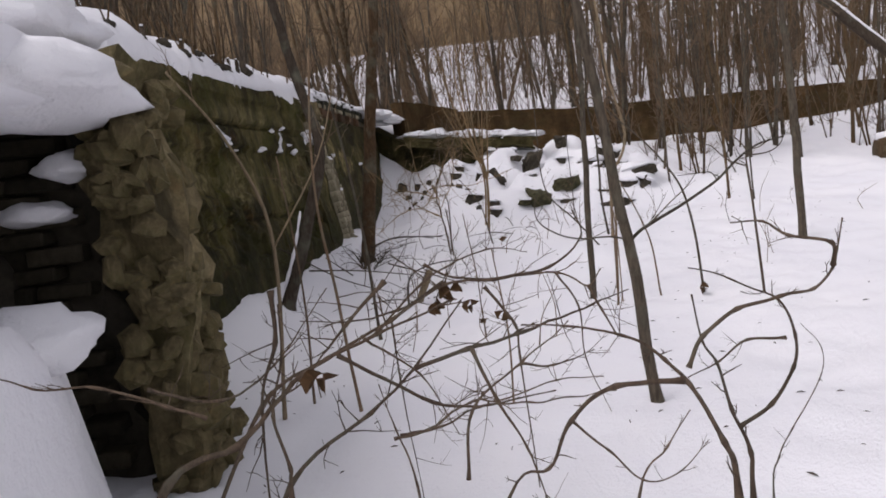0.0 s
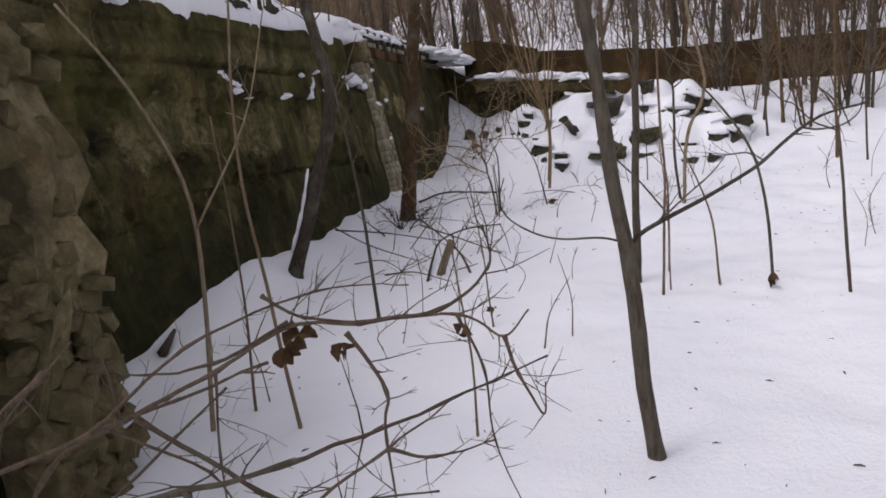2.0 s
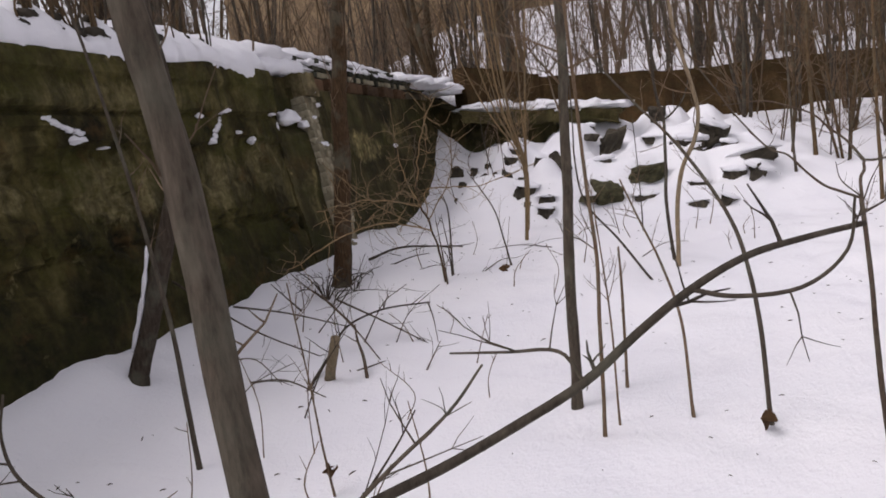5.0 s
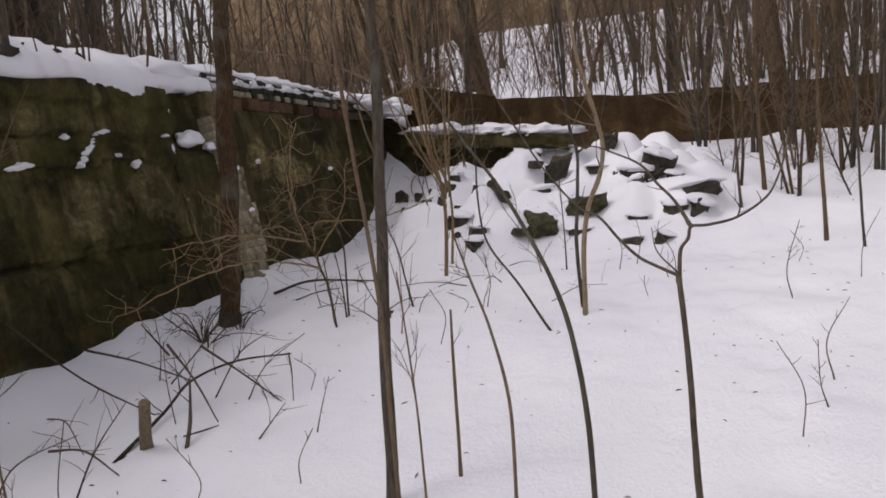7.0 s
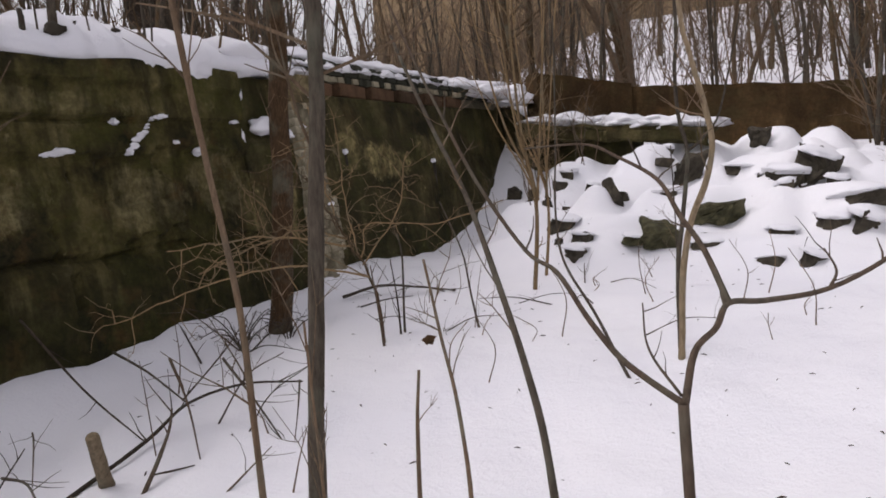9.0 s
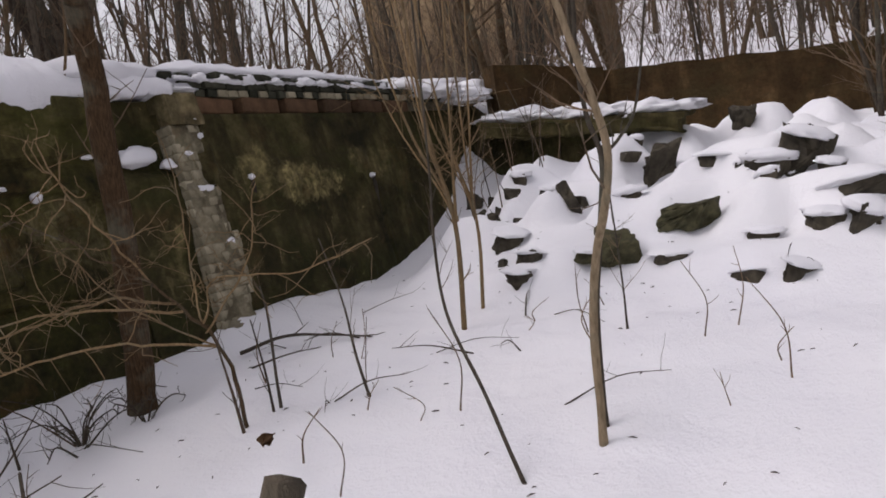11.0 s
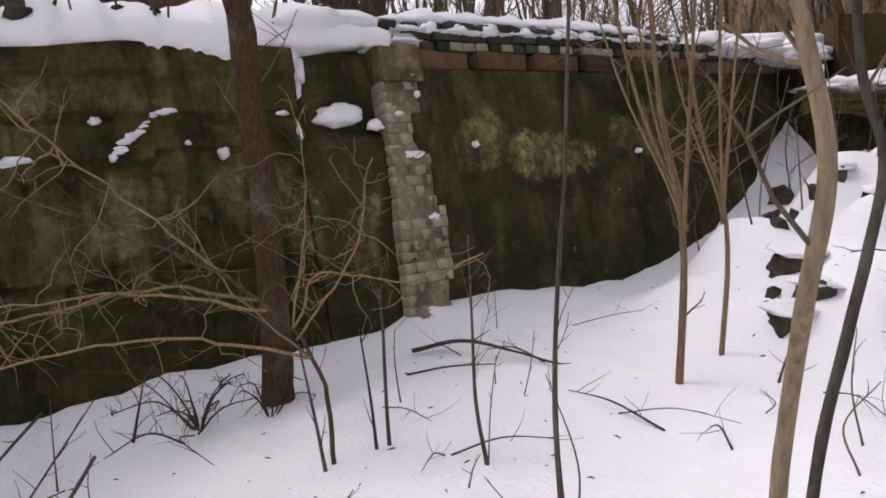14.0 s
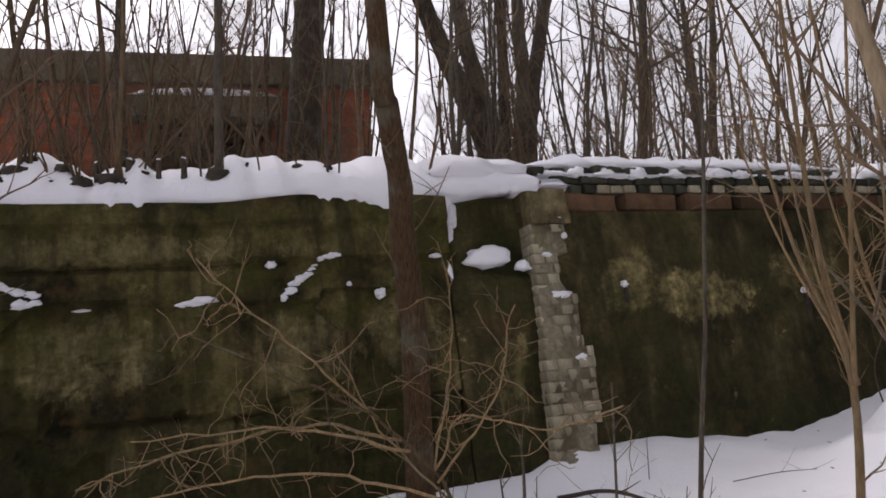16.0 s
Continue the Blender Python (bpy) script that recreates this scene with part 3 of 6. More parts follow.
snow_strip("snow_cover", 3.4, 9.99, lambda y: 2.585 - 0.01 * sstep(5.2, 6.6, y) + 0.05 * sstep(7.6, 8.4, y) + 0.11 * sstep(9.0, 9.9, y), 0.33, 0.095, 0.99, "thick snow cover along the concrete wall top", 1, 0.065)
snow_strip("snow_cover", 9.96, 13.4, lambda y: 2.922, 0.12, -0.07, 0.6, "thin snow cover on the brick coping", 2, 0.035, 0.03)
snow_strip("snow_ledge", 10.05, 13.2, lambda y: 2.838, 0.022, 0.03, 0.14, "narrow line of snow on the coping course", 3, 0.03, 0.03)
for k, (y, w, h) in enumerate(((10.20, 0.10, 0.03), (10.40, 0.08, 0.055), (10.66, 0.09, 0.05), (10.95, 0.10, 0.065), (11.32, 0.07, 0.04), (11.75, 0.15, 0.06), (12.0, 0.09, 0.05), (12.6, 0.12, 0.045), (13.05, 0.09, 0.05))):
    ob = lump((0.06, w, h), 520 + k, SNOW, "snow_patch", None, "lump of snow lodged between the capping bricks", (0, 0, 0), 0.5, 0.5, freq=1.8)
    ob.location = (wall_x(y, 2.85) + 0.015, y, 2.85)
    tagged(ob, "", "snow", "snow between the capping bricks")
snow_strip("snow_cover", 13.35, 15.2, lambda y: 2.84 - 0.08 * (y - 13.35), 0.10, -0.1, 0.7, "snow over the wall's broken end", 4, 0.03, 0.03)
snow_strip("snow_ledge", 9.84, 10.26, lambda y: 2.73, 0.07, 0.10, 0.22, "snow slab on the pier's head", 5, 0.02, 0.02)


def snow_pat(y, z, ry, rz, out, seed, label="small patch of snow clinging to the wall", rx=0.05):
    ob = lump((rx, ry, rz), seed, SNOW, "snow_patch", None, label, (0, 0, 0), 0.42, 0.7, freq=1.5)
    ob.location = (wall_x(y, z) + out + (relief_a(y, z) if y < 9.2 else 0.0), y, z)
    return tagged(ob, "", "snow", "snow patches on the wall")


ob = lump((0.34, 0.5, 0.16), 91, SNOW, "snow_mound", None, "rounded snow heap against the coping", (0, 0, 0), 0.3, 0.5)
ob.location = (wall_x(9.6, 2.8) - 0.18, 9.55, 2.85)
tagged(ob, "", "snow")
snow_pat(9.56, 2.19, 0.19, 0.095, 0.0, 1, "rounded snow heap on the broken ledge", 0.10)
snow_pat(9.80, 2.12, 0.06, 0.05, 0.03, 2, rx=0.06)
for a, b, c, d, s in ((9.26, 2.60, 0.06, 0.16, 13), (9.31, 2.50, 0.04, 0.11, 14), (9.22, 2.45, 0.035, 0.17, 3), (9.27, 2.38, 0.035, 0.07, 4), (9.23, 2.08, 0.025, 0.09, 5), (7.995, 2.19, 0.035, 0.035, 6), (8.715, 1.985, 0.04, 0.06, 7), (8.50, 2.045, 0.015, 0.02, 8), (9.12, 2.22, 0.04, 0.02, 9), (7.57, 1.98, 0.075, 0.028, 10), (6.88, 1.952, 0.05, 0.012, 11), (8.06, 1.97, 0.02, 0.03, 12), (6.56, 2.0, 0.04, 0.035, 15)):
    snow_pat(a, b, c, d, 0.0, s)
for a, b, c, d, s in ((10.12, 2.485, 0.04, 0.022, 21), (9.98, 2.20, 0.045, 0.022, 22), (10.05, 1.89, 0.10, 0.045, 23), (10.12, 1.43, 0.062, 0.045, 24), (10.65, 1.955, 0.03, 0.03, 25), (12.40, 1.83, 0.02, 0.03, 26), (10.15, 2.34, 0.02, 0.03, 27)):
    snow_pat(a, b, c, d, 0.07 if a < 10.3 else -0.01, s)
# slanting cracks filled with snow
def snow_seam(pts, seed):
    rng = random.Random(seed)
    bm = bmesh.new()
    for p in curve_pts([(0, a, b) for a, b in pts], 12):
        if rng.random() < 0.03:
            continue
        r = rng.uniform(0.005, 0.017) * (1 + 0.5 * noise.noise(p * 5))
        made = bmesh.ops.create_icosphere(bm, subdivisions=2, radius=1)["verts"]
        o = Vector((wall_x(p.y, p.z) + relief_a(p.y, p.z) + 0.004, p.y + rng.uniform(-0.01, 0.01), p.z + rng.uniform(-0.012, 0.012)))
        for v in made:
            q = 1 + 0.5 * noise.noise(v.co * 2 + o * 7)
            v.co = o + Vector((v.co.x * 0.014, v.co.y * r * 2.1, v.co.z * r * 0.8)) * q
    tagged(part("snow_seam", bm, SNOW, smooth=True), "slanting ragged seam of snow in a wall crack", "snow", kind="stuff")


snow_seam([(8.09, 2.01), (8.13, 2.06), (8.185, 2.10), (8.27, 2.165), (8.335, 2.235), (8.43, 2.25)], 1)
snow_seam([(6.39, 2.16), (6.46, 2.11), (6.52, 2.085), (6.66, 2.045)], 2)
snow_seam([(7.42, 1.955), (7.50, 1.965), (7.57, 1.98), (7.64, 1.985)], 3)
snow_seam([(6.53, 1.99), (6.60, 2.0), (6.66, 2.01)], 4)


# ---- the broken end of the wall, with its buttress ----
def rough_block(name, x0, x1, y0, y1, z0, z1, mat, label, seed, jag=0.06, lean=0.17, step=0.07, kind="structure", category="wall", parent=None):
    """A leaning, broken block of masonry."""
    bm = bmesh.new()
    bmesh.ops.create_cube(bm, size=1)
    n = max(3, int(max(x1 - x0, y1 - y0, (z1 - z0)) / step / 2))
    bmesh.ops.subdivide_edges(bm, edges=list(bm.edges), cuts=min(n, 16), use_grid_fill=True)
    for v in bm.verts:
        p = Vector((x0 + (v.co.x + 0.5) * (x1 - x0), y0 + (v.co.y + 0.5) * (y1 - y0), z0 + (v.co.z + 0.5) * (z1 - z0)))
        course = noise.cell(Vector((p.y * 3.1 + p.x * 3.1, round(p.z * 7.5), seed)))
        q = Vector((noise.noise(p * 2.2 + Vector((seed, 0, 0))), noise.noise(p * 2.2 + Vector((0, seed, 9))), noise.noise(p * 2.2 + Vector((4, 0, seed)))))
        q2 = Vector((noise.noise(p * 8 + Vector((seed, 0, 0))), noise.noise(p * 8 + Vector((0, seed, 9))), 0.6 * noise.noise(p * 8 + Vector((4, 0, seed)))))
        p += q * jag + q2 * jag * 0.5 + Vector((0.05, 0.03, 0)) * (course - 0.5)
        p.x -= lean * (p.z - z0)
        v.co = p
    return tagged(part(name, bm, mat, parent), label, category, kind=kind)


rough_block("wall_4", -1.33, -1.12, 2.9, 3.34, 0.1, 2.14, OLD, "crumbling broken buttress of mossy masonry", 3, 0.085, 0.05)
# core and capped masonry get their hollow's shade from the DARK colour
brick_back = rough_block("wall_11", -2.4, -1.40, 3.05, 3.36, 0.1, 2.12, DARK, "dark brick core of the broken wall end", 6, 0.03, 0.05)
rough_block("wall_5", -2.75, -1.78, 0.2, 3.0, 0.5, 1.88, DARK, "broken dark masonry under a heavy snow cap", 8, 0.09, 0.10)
rough_block("wall_6", -2.9, -2.05, -7.0, 0.3, 0.0, 2.0, CONC2, "old concrete wall going on along the bank", 12, 0.05, 0.12)
for a, b, c, rx, ry, rz, s in ((-1.80, 1.80, 1.97, 0.56, 1.1, 0.23, 2), (-1.50, 2.55, 1.95, 0.40, 0.48, 0.19, 5), (-1.42, 2.2, 1.10, 0.24, 0.30, 0.12, 12), (-1.9, 3.1, 2.32, 0.45, 0.5, 0.22, 6), (-1.54, 2.96, 1.70, 0.15, 0.11, 0.075, 7), (-1.72, 2.94, 1.52, 0.16, 0.11, 0.065, 8), (-2.02, 2.97, 1.62, 0.07, 0.08, 0.035, 9)):
    ob = lump((rx, ry, rz), s, SNOW, "snow_mound" if rz > 0.1 else "snow_patch", None, "deep rounded snow cap on broken masonry" if rz > 0.1 else "patch of snow on a masonry ledge", (0, 0, 0), 0.16 if ry > 1 else 0.26 if rz > 0.2 else 0.3, 0.7, 4 if rz > 0.2 else 3, 1.7, flat=ry > 1)
    ob.location = (a, b, c)
    tagged(ob, "", "snow")

# ---- ruined cross wall, fallen slab and far wall ----
def run_wall(name, pts, z0, tops, thick, mat, label, seed, jag=0.03):
    """An upright wall along a line; tops gives its height at each point."""
    bm = bmesh.new()
    fine = []
    for (a, b), ta, tb in zip(zip(pts, pts[1:]), tops, tops[1:]):
        n = max(2, int((Vector(b) - Vector(a)).length / 0.12))
        d = (Vector(b) - Vector(a)).normalized()
        nrm = Vector((d.y, -d.x))
        for k in range(n + 1):
            u = k / n
            fine.append((Vector(a).lerp(Vector(b), u), ta + (tb - ta) * u, nrm))
    rows = []
    for p, t, nrm in fine:
        t += jag * noise.noise(Vector((p.x * 2.3, p.y * 2.3, seed)))
        row = []
        for k in range(9):
            z = z0 + (t - z0) * k / 8
            o = jag * noise.noise(Vector((p.x * 1.6, p.y * 1.6 + z * 2.4, seed + 3))) + 0.4 * jag * noise.noise(Vector((p.x * 6, p.y * 6, z * 6)))
            row.append(bm.verts.new((p.x + nrm.x * (thick / 2 + o), p.y + nrm.y * (thick / 2 + o), z)))
        row.append(bm.verts.new((p.x - nrm.x * thick / 2, p.y - nrm.y * thick / 2, t)))
        row.append(bm.verts.new((p.x - nrm.x * thick / 2, p.y - nrm.y * thick / 2, z0)))
        rows.append(row)
    for a, b in zip(rows, rows[1:]):
        for k in range(len(a)):
            bm.faces.new((a[k], a[(k + 1) % len(a)], b[(k + 1) % len(a)], b[k]))
    bm.faces.new(rows[0])
    bm.faces.new(rows[-1][::-1])
    bmesh.ops.recalc_face_normals(bm, faces=bm.faces)
    return tagged(part(name, bm, mat), label, "wall", kind="structure")


run_wall("wall_7", [(-0.72, 14.75), (0.45, 16.0)], 1.2, [3.06, 2.88], 0.35, CONC3, "brown concrete wall leading to the far wall", 2)
run_wall("wall_8", [(0.45, 16.15), (3.0, 16.15), (10.5, 16.15)], 1.2, [2.85, 2.62, 2.46], 0.4, CONC3, "long low brown concrete wall across the hollow", 5)
run_wall("wall_10", [(-22.0, 49.0), (10.0, 47.0)], 8.0, [16.5, 15.5], 0.5, DUN, "long brown wall far up on the wooded hill", 9)
run_wall("wall_9", [(-1.25, 14.95), (-0.35, 14.3), (0.95, 13.9)], 0.8, [2.62, 2.08, 1.98], 0.35, CONC2, "broken low dark cross wall", 7, 0.05)
SLAB_TURN = Matrix.Translation((0.75, 13.8, 2.06)) @ Euler((0, 0.115, -0.19)).to_matrix().to_4x4() @ Matrix.Translation((-0.75, -13.8, -2.05))
rough_block("concrete_slab", -0.55, 1.95, 13.6, 14.0, 1.92, 2.12, CONC2, "fallen concrete slab lying across the rubble", 21, 0.07, 0.0, kind="", category="slab").matrix_basis = SLAB_TURN
for k in range(7):
    u = k / 6
    ob = lump((0.30, 0.24, 0.075 + 0.03 * (k % 2)), 60 + k, SNOW, "snow_patch", None, "snow lying on the fallen slab", (0, 0, 0), 0.6, 0.8, freq=2.8)
    ob.location = SLAB_TURN @ Vector((-0.4 + 2.2 * u, 13.83, 2.16))
    tagged(ob, "", "snow", "snow on the slab")
ob = lump((0.42, 0.3, 0.14), 71, SNOW, "snow_mound", None, "snow heap at the wall's broken end", (0, 0, 0), 0.3, 0.5)
ob.location = (-1.2, 15.0, 2.83)
tagged(ob, "", "snow")
for k, (x, y, z, rx, ry, rz) in enumerate(((-1.05, 13.75, 2.74, 0.26, 0.40, 0.10), (-0.95, 14.45, 2.68, 0.30, 0.42, 0.12), (-1.75, 14.2, 2.86, 0.55, 0.7, 0.17), (-2.4, 15.2, 2.95, 0.8, 0.9, 0.22))):
    ob = lump((rx, ry, rz), 560 + k, SNOW, "snow_mound", None, "uneven snow lying on the broken wall end", (0, 0, 0), 0.5, 0.6, 4, 1.7)
    ob.location = (x, y, z)
    tagged(ob, "", "snow", "snow on the wall end")


# ---- rubble ----
def rock(at, size, seed, turn=0, tilt=0, cap=0.5, label="dark angular rubble stone half buried in snow"):
    t = thing("rubble_stone", at, label, "stone", "rubble heap")
    t.rotation_euler = (radians(tilt), radians(tilt * 0.6), radians(turn))
    bm = bmesh.new()
    rr = random.Random(seed)
    corners = [(a, b, c) for a in (-1, 1) for b in (-1, 1) for c in (-1, 1)]
    for q in corners + corners[::3]:
        d = Vector([c * rr.uniform(0.35, 1.05) for c in q])
        bm.verts.new((d.x * size[0], d.y * size[1], d.z * size[2]))
    bmesh.ops.convex_hull(bm, input=list(bm.verts))
    bmesh.ops.bevel(bm, geom=list(bm.edges), offset=min(size) * 0.09, segments=1, affect="EDGES")
    if max(size) > 0.13:
        bmesh.ops.triangulate(bm, faces=list(bm.faces))
        bmesh.ops.subdivide_edges(bm, edges=list(bm.edges), cuts=3, use_grid_fill=True)
        for v in bm.verts:
            v.co += v.co.normalized() * min(size) * (0.42 * noise.noise(v.co * 8 + Vector((seed, 0, 0))) + 0.26 * noise.noise(v.co * 19) + 0.16 * noise.noise(v.co * 41))
    part("stone", bm, MOSSROCK if "mossy" in label else STONE, t)
    if cap:
        lump((size[0] * 1.12, size[1] * 1.12, size[2] * cap * 0.75), seed + 100, SNOW, "snow_cap", t, "soft snow cap", (0, size[1] * 0.15, size[2] * 0.75), 0.3, 0.55)
    return t


def on_ground(x, y, up=0.0):
    return (x, y, ground(x, y) + rubble(x, y) + up)


MOSSY = "mossy green stone jutting out of the snow"
for k, (x, y, z, sx, sy, sz, turn, tilt, cap, label) in enumerate((
        (1.62, 12.84, 1.40, 0.17, 0.16, 0.40, 12, 26, 0.0, "tall dark boulder standing in the rubble"), (1.40, 12.75, 1.62, 0.10, 0.09, 0.07, 30, 10, 0.0, ""), (1.53, 11.15, 0.93, 0.27, 0.17, 0.13, 14, 14, 0.0, MOSSY), (1.36, 11.12, 0.90, 0.16, 0.12, 0.06, 40, 6, 0.6, MOSSY),
        (2.03, 11.52, 1.10, 0.24, 0.16, 0.13, 165, 10, 0.0, MOSSY), (0.96, 11.95, 1.33, 0.06, 0.12, 0.20, 25, -30, 0.0, ""), (0.36, 12.4, 1.52, 0.11, 0.09, 0.11, 10, 8, 0.5, ""), (0.70, 12.15, 1.36, 0.08, 0.08, 0.10, 40, 14, 0.4, ""),
        (0.53, 11.42, 1.02, 0.15, 0.12, 0.14, 20, 14, 0.3, ""), (0.80, 11.18, 0.92, 0.20, 0.12, 0.07, 75, 8, 0.5, ""), (0.80, 10.85, 0.80, 0.15, 0.11, 0.09, 60, 8, 0.5, ""), (0.62, 10.95, 0.80, 0.08, 0.08, 0.06, 15, 12, 0.0, ""),
        (2.30, 12.42, 1.48, 0.24, 0.14, 0.07, 10, 6, 0.8, ""), (2.65, 12.12, 1.36, 0.21, 0.15, 0.13, 20, 8, 0.7, ""), (2.92, 12.3, 1.42, 0.22, 0.18, 0.24, 50, 18, 0.4, ""), (3.08, 12.0, 1.29, 0.10, 0.10, 0.10, 20, 12, 0.5, ""),
        (3.25, 11.45, 1.16, 0.26, 0.15, 0.09, 160, 14, 0.8, ""), (2.98, 11.2, 1.0, 0.14, 0.10, 0.08, 5, 6, 0.8, ""), (3.22, 11.2, 0.97, 0.15, 0.14, 0.14, 30, 20, 0.6, ""), (2.59, 11.2, 0.93, 0.13, 0.09, 0.05, 15, 6, 0.8, ""),
        (2.33, 10.75, 0.74, 0.07, 0.06, 0.05, 0, 10, 0.0, ""), (2.47, 10.64, 0.73, 0.13, 0.07, 0.06, 150, 16, 0.3, ""), (2.79, 10.64, 0.74, 0.14, 0.08, 0.10, 40, 24, 0.3, ""), (2.40, 13.75, 1.80, 0.12, 0.12, 0.14, 15, 12, 0.0, ""), (1.94, 11.0, 0.86, 0.16, 0.09, 0.04, 5, 4, 1.0, ""))):
    rock((x, y, z), (sx, sy, sz), 1 + k, turn, tilt, cap, label or "dark angular rubble stone half buried in snow")
rng = random.Random(12)
for k in range(16):
    x, y = rng.uniform(-0.3, 3.3), rng.uniform(11.6, 14.0)
    s = rng.uniform(0.04, 0.10)
    rock(on_ground(x, y, -0.3 * s), (s * rng.uniform(0.8, 1.6), s * rng.uniform(0.7, 1.1), s * rng.uniform(0.6, 1.2)), 60 + k, rng.uniform(0, 180), rng.uniform(-22, 22), rng.choice([0.0, 0.6, 0.9]))
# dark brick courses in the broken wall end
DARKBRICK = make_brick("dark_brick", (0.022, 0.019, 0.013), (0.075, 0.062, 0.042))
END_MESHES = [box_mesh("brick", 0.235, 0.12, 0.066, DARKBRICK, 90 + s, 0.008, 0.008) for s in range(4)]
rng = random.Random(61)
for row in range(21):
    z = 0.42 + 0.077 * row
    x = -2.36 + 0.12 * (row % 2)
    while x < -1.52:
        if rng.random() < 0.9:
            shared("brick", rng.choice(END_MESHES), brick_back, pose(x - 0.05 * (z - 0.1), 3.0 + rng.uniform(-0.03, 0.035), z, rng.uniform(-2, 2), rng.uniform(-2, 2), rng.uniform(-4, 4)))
        x += 0.247
# crumbling stones on the buttress
butt = thing("buttress_face", (-1.3, 3.1, 0.3), "loose tan stones and brick ends on the broken buttress", "masonry", kind="structure")
CHUNKS = []
for k in range(6):
    bm = bmesh.new()
    bmesh.ops.create_icosphere(bm, subdivisions=1, radius=1)
    for v in bm.verts:
        q = 1 + 0.45 * noise.noise(v.co * 1.7 + Vector((k * 3.1, 0, 0)))
        d = Vector([math.copysign(abs(c) ** 0.7, c) for c in v.co])
        v.co = Vector((d.x * 0.075, d.y * 0.065, d.z * 0.055)) * q
    me = bpy.data.meshes.new("stone")
    bm.to_mesh(me)
    bm.free()
    me.materials.append(OLD)
    CHUNKS.append(me)
rng = random.Random(77)
for k in range(150):
    z = rng.uniform(0.25, 2.05)
    if rng.random() < 0.5:
        p = (-1.13 - 0.05 * z + rng.uniform(-0.05, 0.03), rng.uniform(2.9, 3.3), z)
    else:
        p = (rng.uniform(-1.34, -1.13) - 0.05 * z, 2.89 + rng.uniform(-0.04, 0.05), z)
    m = pose(p[0] + 1.3, p[1] - 3.1, p[2] - 0.3, rng.uniform(-25, 25), rng.uniform(-25, 25), rng.uniform(0, 180))
    shared("stone", rng.choice(CHUNKS), butt, m @ Matrix.Diagonal((rng.uniform(0.6, 1.3), rng.uniform(0.6, 1.2), rng.uniform(0.6, 1.5), 1)))
# slots aren't cut: dark lumps at the wall's face paint their inner shade
for k, (yy, zz, h) in enumerate(((10.66, 1.82, 0.12), (12.42, 1.65, 0.2))):
    ob = lump((0.02, 0.028, h), 500 + k, DARK, "wall_slot", wall_b, "dark lump painting the shade of a slot in the wall", (wall_x(yy, zz) - 0.025, yy, zz), 0.3)


# ---- trees that stand in the hollow ----
def foot(x, y):
    return (x, y, ground(x, y))


NEAR = Vector((-0.035, -0.15, 0.03))
NEAR_BRANCHES = [([(0.87, 3.51, 1.02), (0.93, 3.5, 1.08), (0.99, 3.5, 1.115), (1.14, 3.5, 1.185), (1.25, 3.51, 1.24), (1.34, 3.52, 1.29), (1.41, 3.52, 1.35), (1.48, 3.53, 1.40), (1.55, 3.54, 1.435), (1.62, 3.55, 1.45), (1.69, 3.56, 1.46)], 0.009), ([(0.87, 3.5, 1.06), (0.79, 3.5, 1.08), (0.66, 3.5, 1.085), (0.56, 3.5, 1.115), (0.47, 3.5, 1.18), (0.45, 3.5, 1.25), (0.47, 3.5, 1.32)], 0.005), ([(0.99, 3.5, 1.115), (1.08, 3.48, 1.20), (1.17, 3.46, 1.28), (1.22, 3.46, 1.34)], 0.004), ([(0.93, 3.5, 1.085), (1.0, 3.53, 1.12), (1.06, 3.55, 1.19), (1.10, 3.55, 1.25)], 0.003), ([(1.34, 3.52, 1.29), (1.31, 3.53, 1.33), (1.24, 3.54, 1.33), (1.16, 3.55, 1.33)], 0.0035), ([(1.48, 3.53, 1.40), (1.53, 3.52, 1.39), (1.60, 3.5, 1.40), (1.65, 3.5, 1.44), (1.66, 3.5, 1.50)], 0.004)]
SLIM = "slim grey sapling standing in the snow"
stem("tree", [foot(-1.015, 8.615), (-0.917, 8.602, 1.1), (-0.829, 8.567, 1.7), (-0.744, 8.507, 2.3), (-0.642, 8.423, 2.9), (-0.54, 8.335, 3.5), (-0.1, 8.0, 8.0)], 0.088, 0.05, RUDDY, "straight brown-barked tree with twiggy shoots before the wall", twigs=9, reach=0.5, seed=1, sides=18)
lean = stem("tree", [foot(-1.49, 6.2), (-1.23, 6.25, 1.2), (-1.05, 6.32, 1.9), (-1.22, 6.5, 2.6), (-1.41, 6.4, 4.0), (-1.5, 6.2, 6.5)], 0.062, 0.03, DARKB, "dark crooked leaning tree with snow along its trunk", twigs=10, reach=0.7, seed=2)
bm = bmesh.new()
o = Vector(foot(-1.49, 6.2))
line = [Vector(p) - o for p in curve_pts([(-1.49, 6.19, 0.66), (-1.36, 6.19, 1.0), (-1.27, 6.2, 1.32)], 6)]
tube(bm, line, [0.016 - 0.0008 * i + 0.004 * (i % 3) for i in range(len(line))], 6)
part("snow_strip", bm, SNOW, lean, "strip of snow clinging to the bark", True)
stem("tree", [foot(0.913, 3.31), (0.874, 3.294, 0.7), (0.841, 3.321, 1.1), (0.798, 3.364, 1.5), (0.743, 3.36, 1.9), (0.69, 3.36, 2.3), (0.55, 3.4, 3.4), (0.4, 3.6, 6.0)], 0.031, 0.019, BARK, "slim grey-brown young tree with a long low branch", twigs=6, reach=0.3, seed=3,
     branches=[([Vector(q) + NEAR for q in b], r) for b, r in NEAR_BRANCHES])
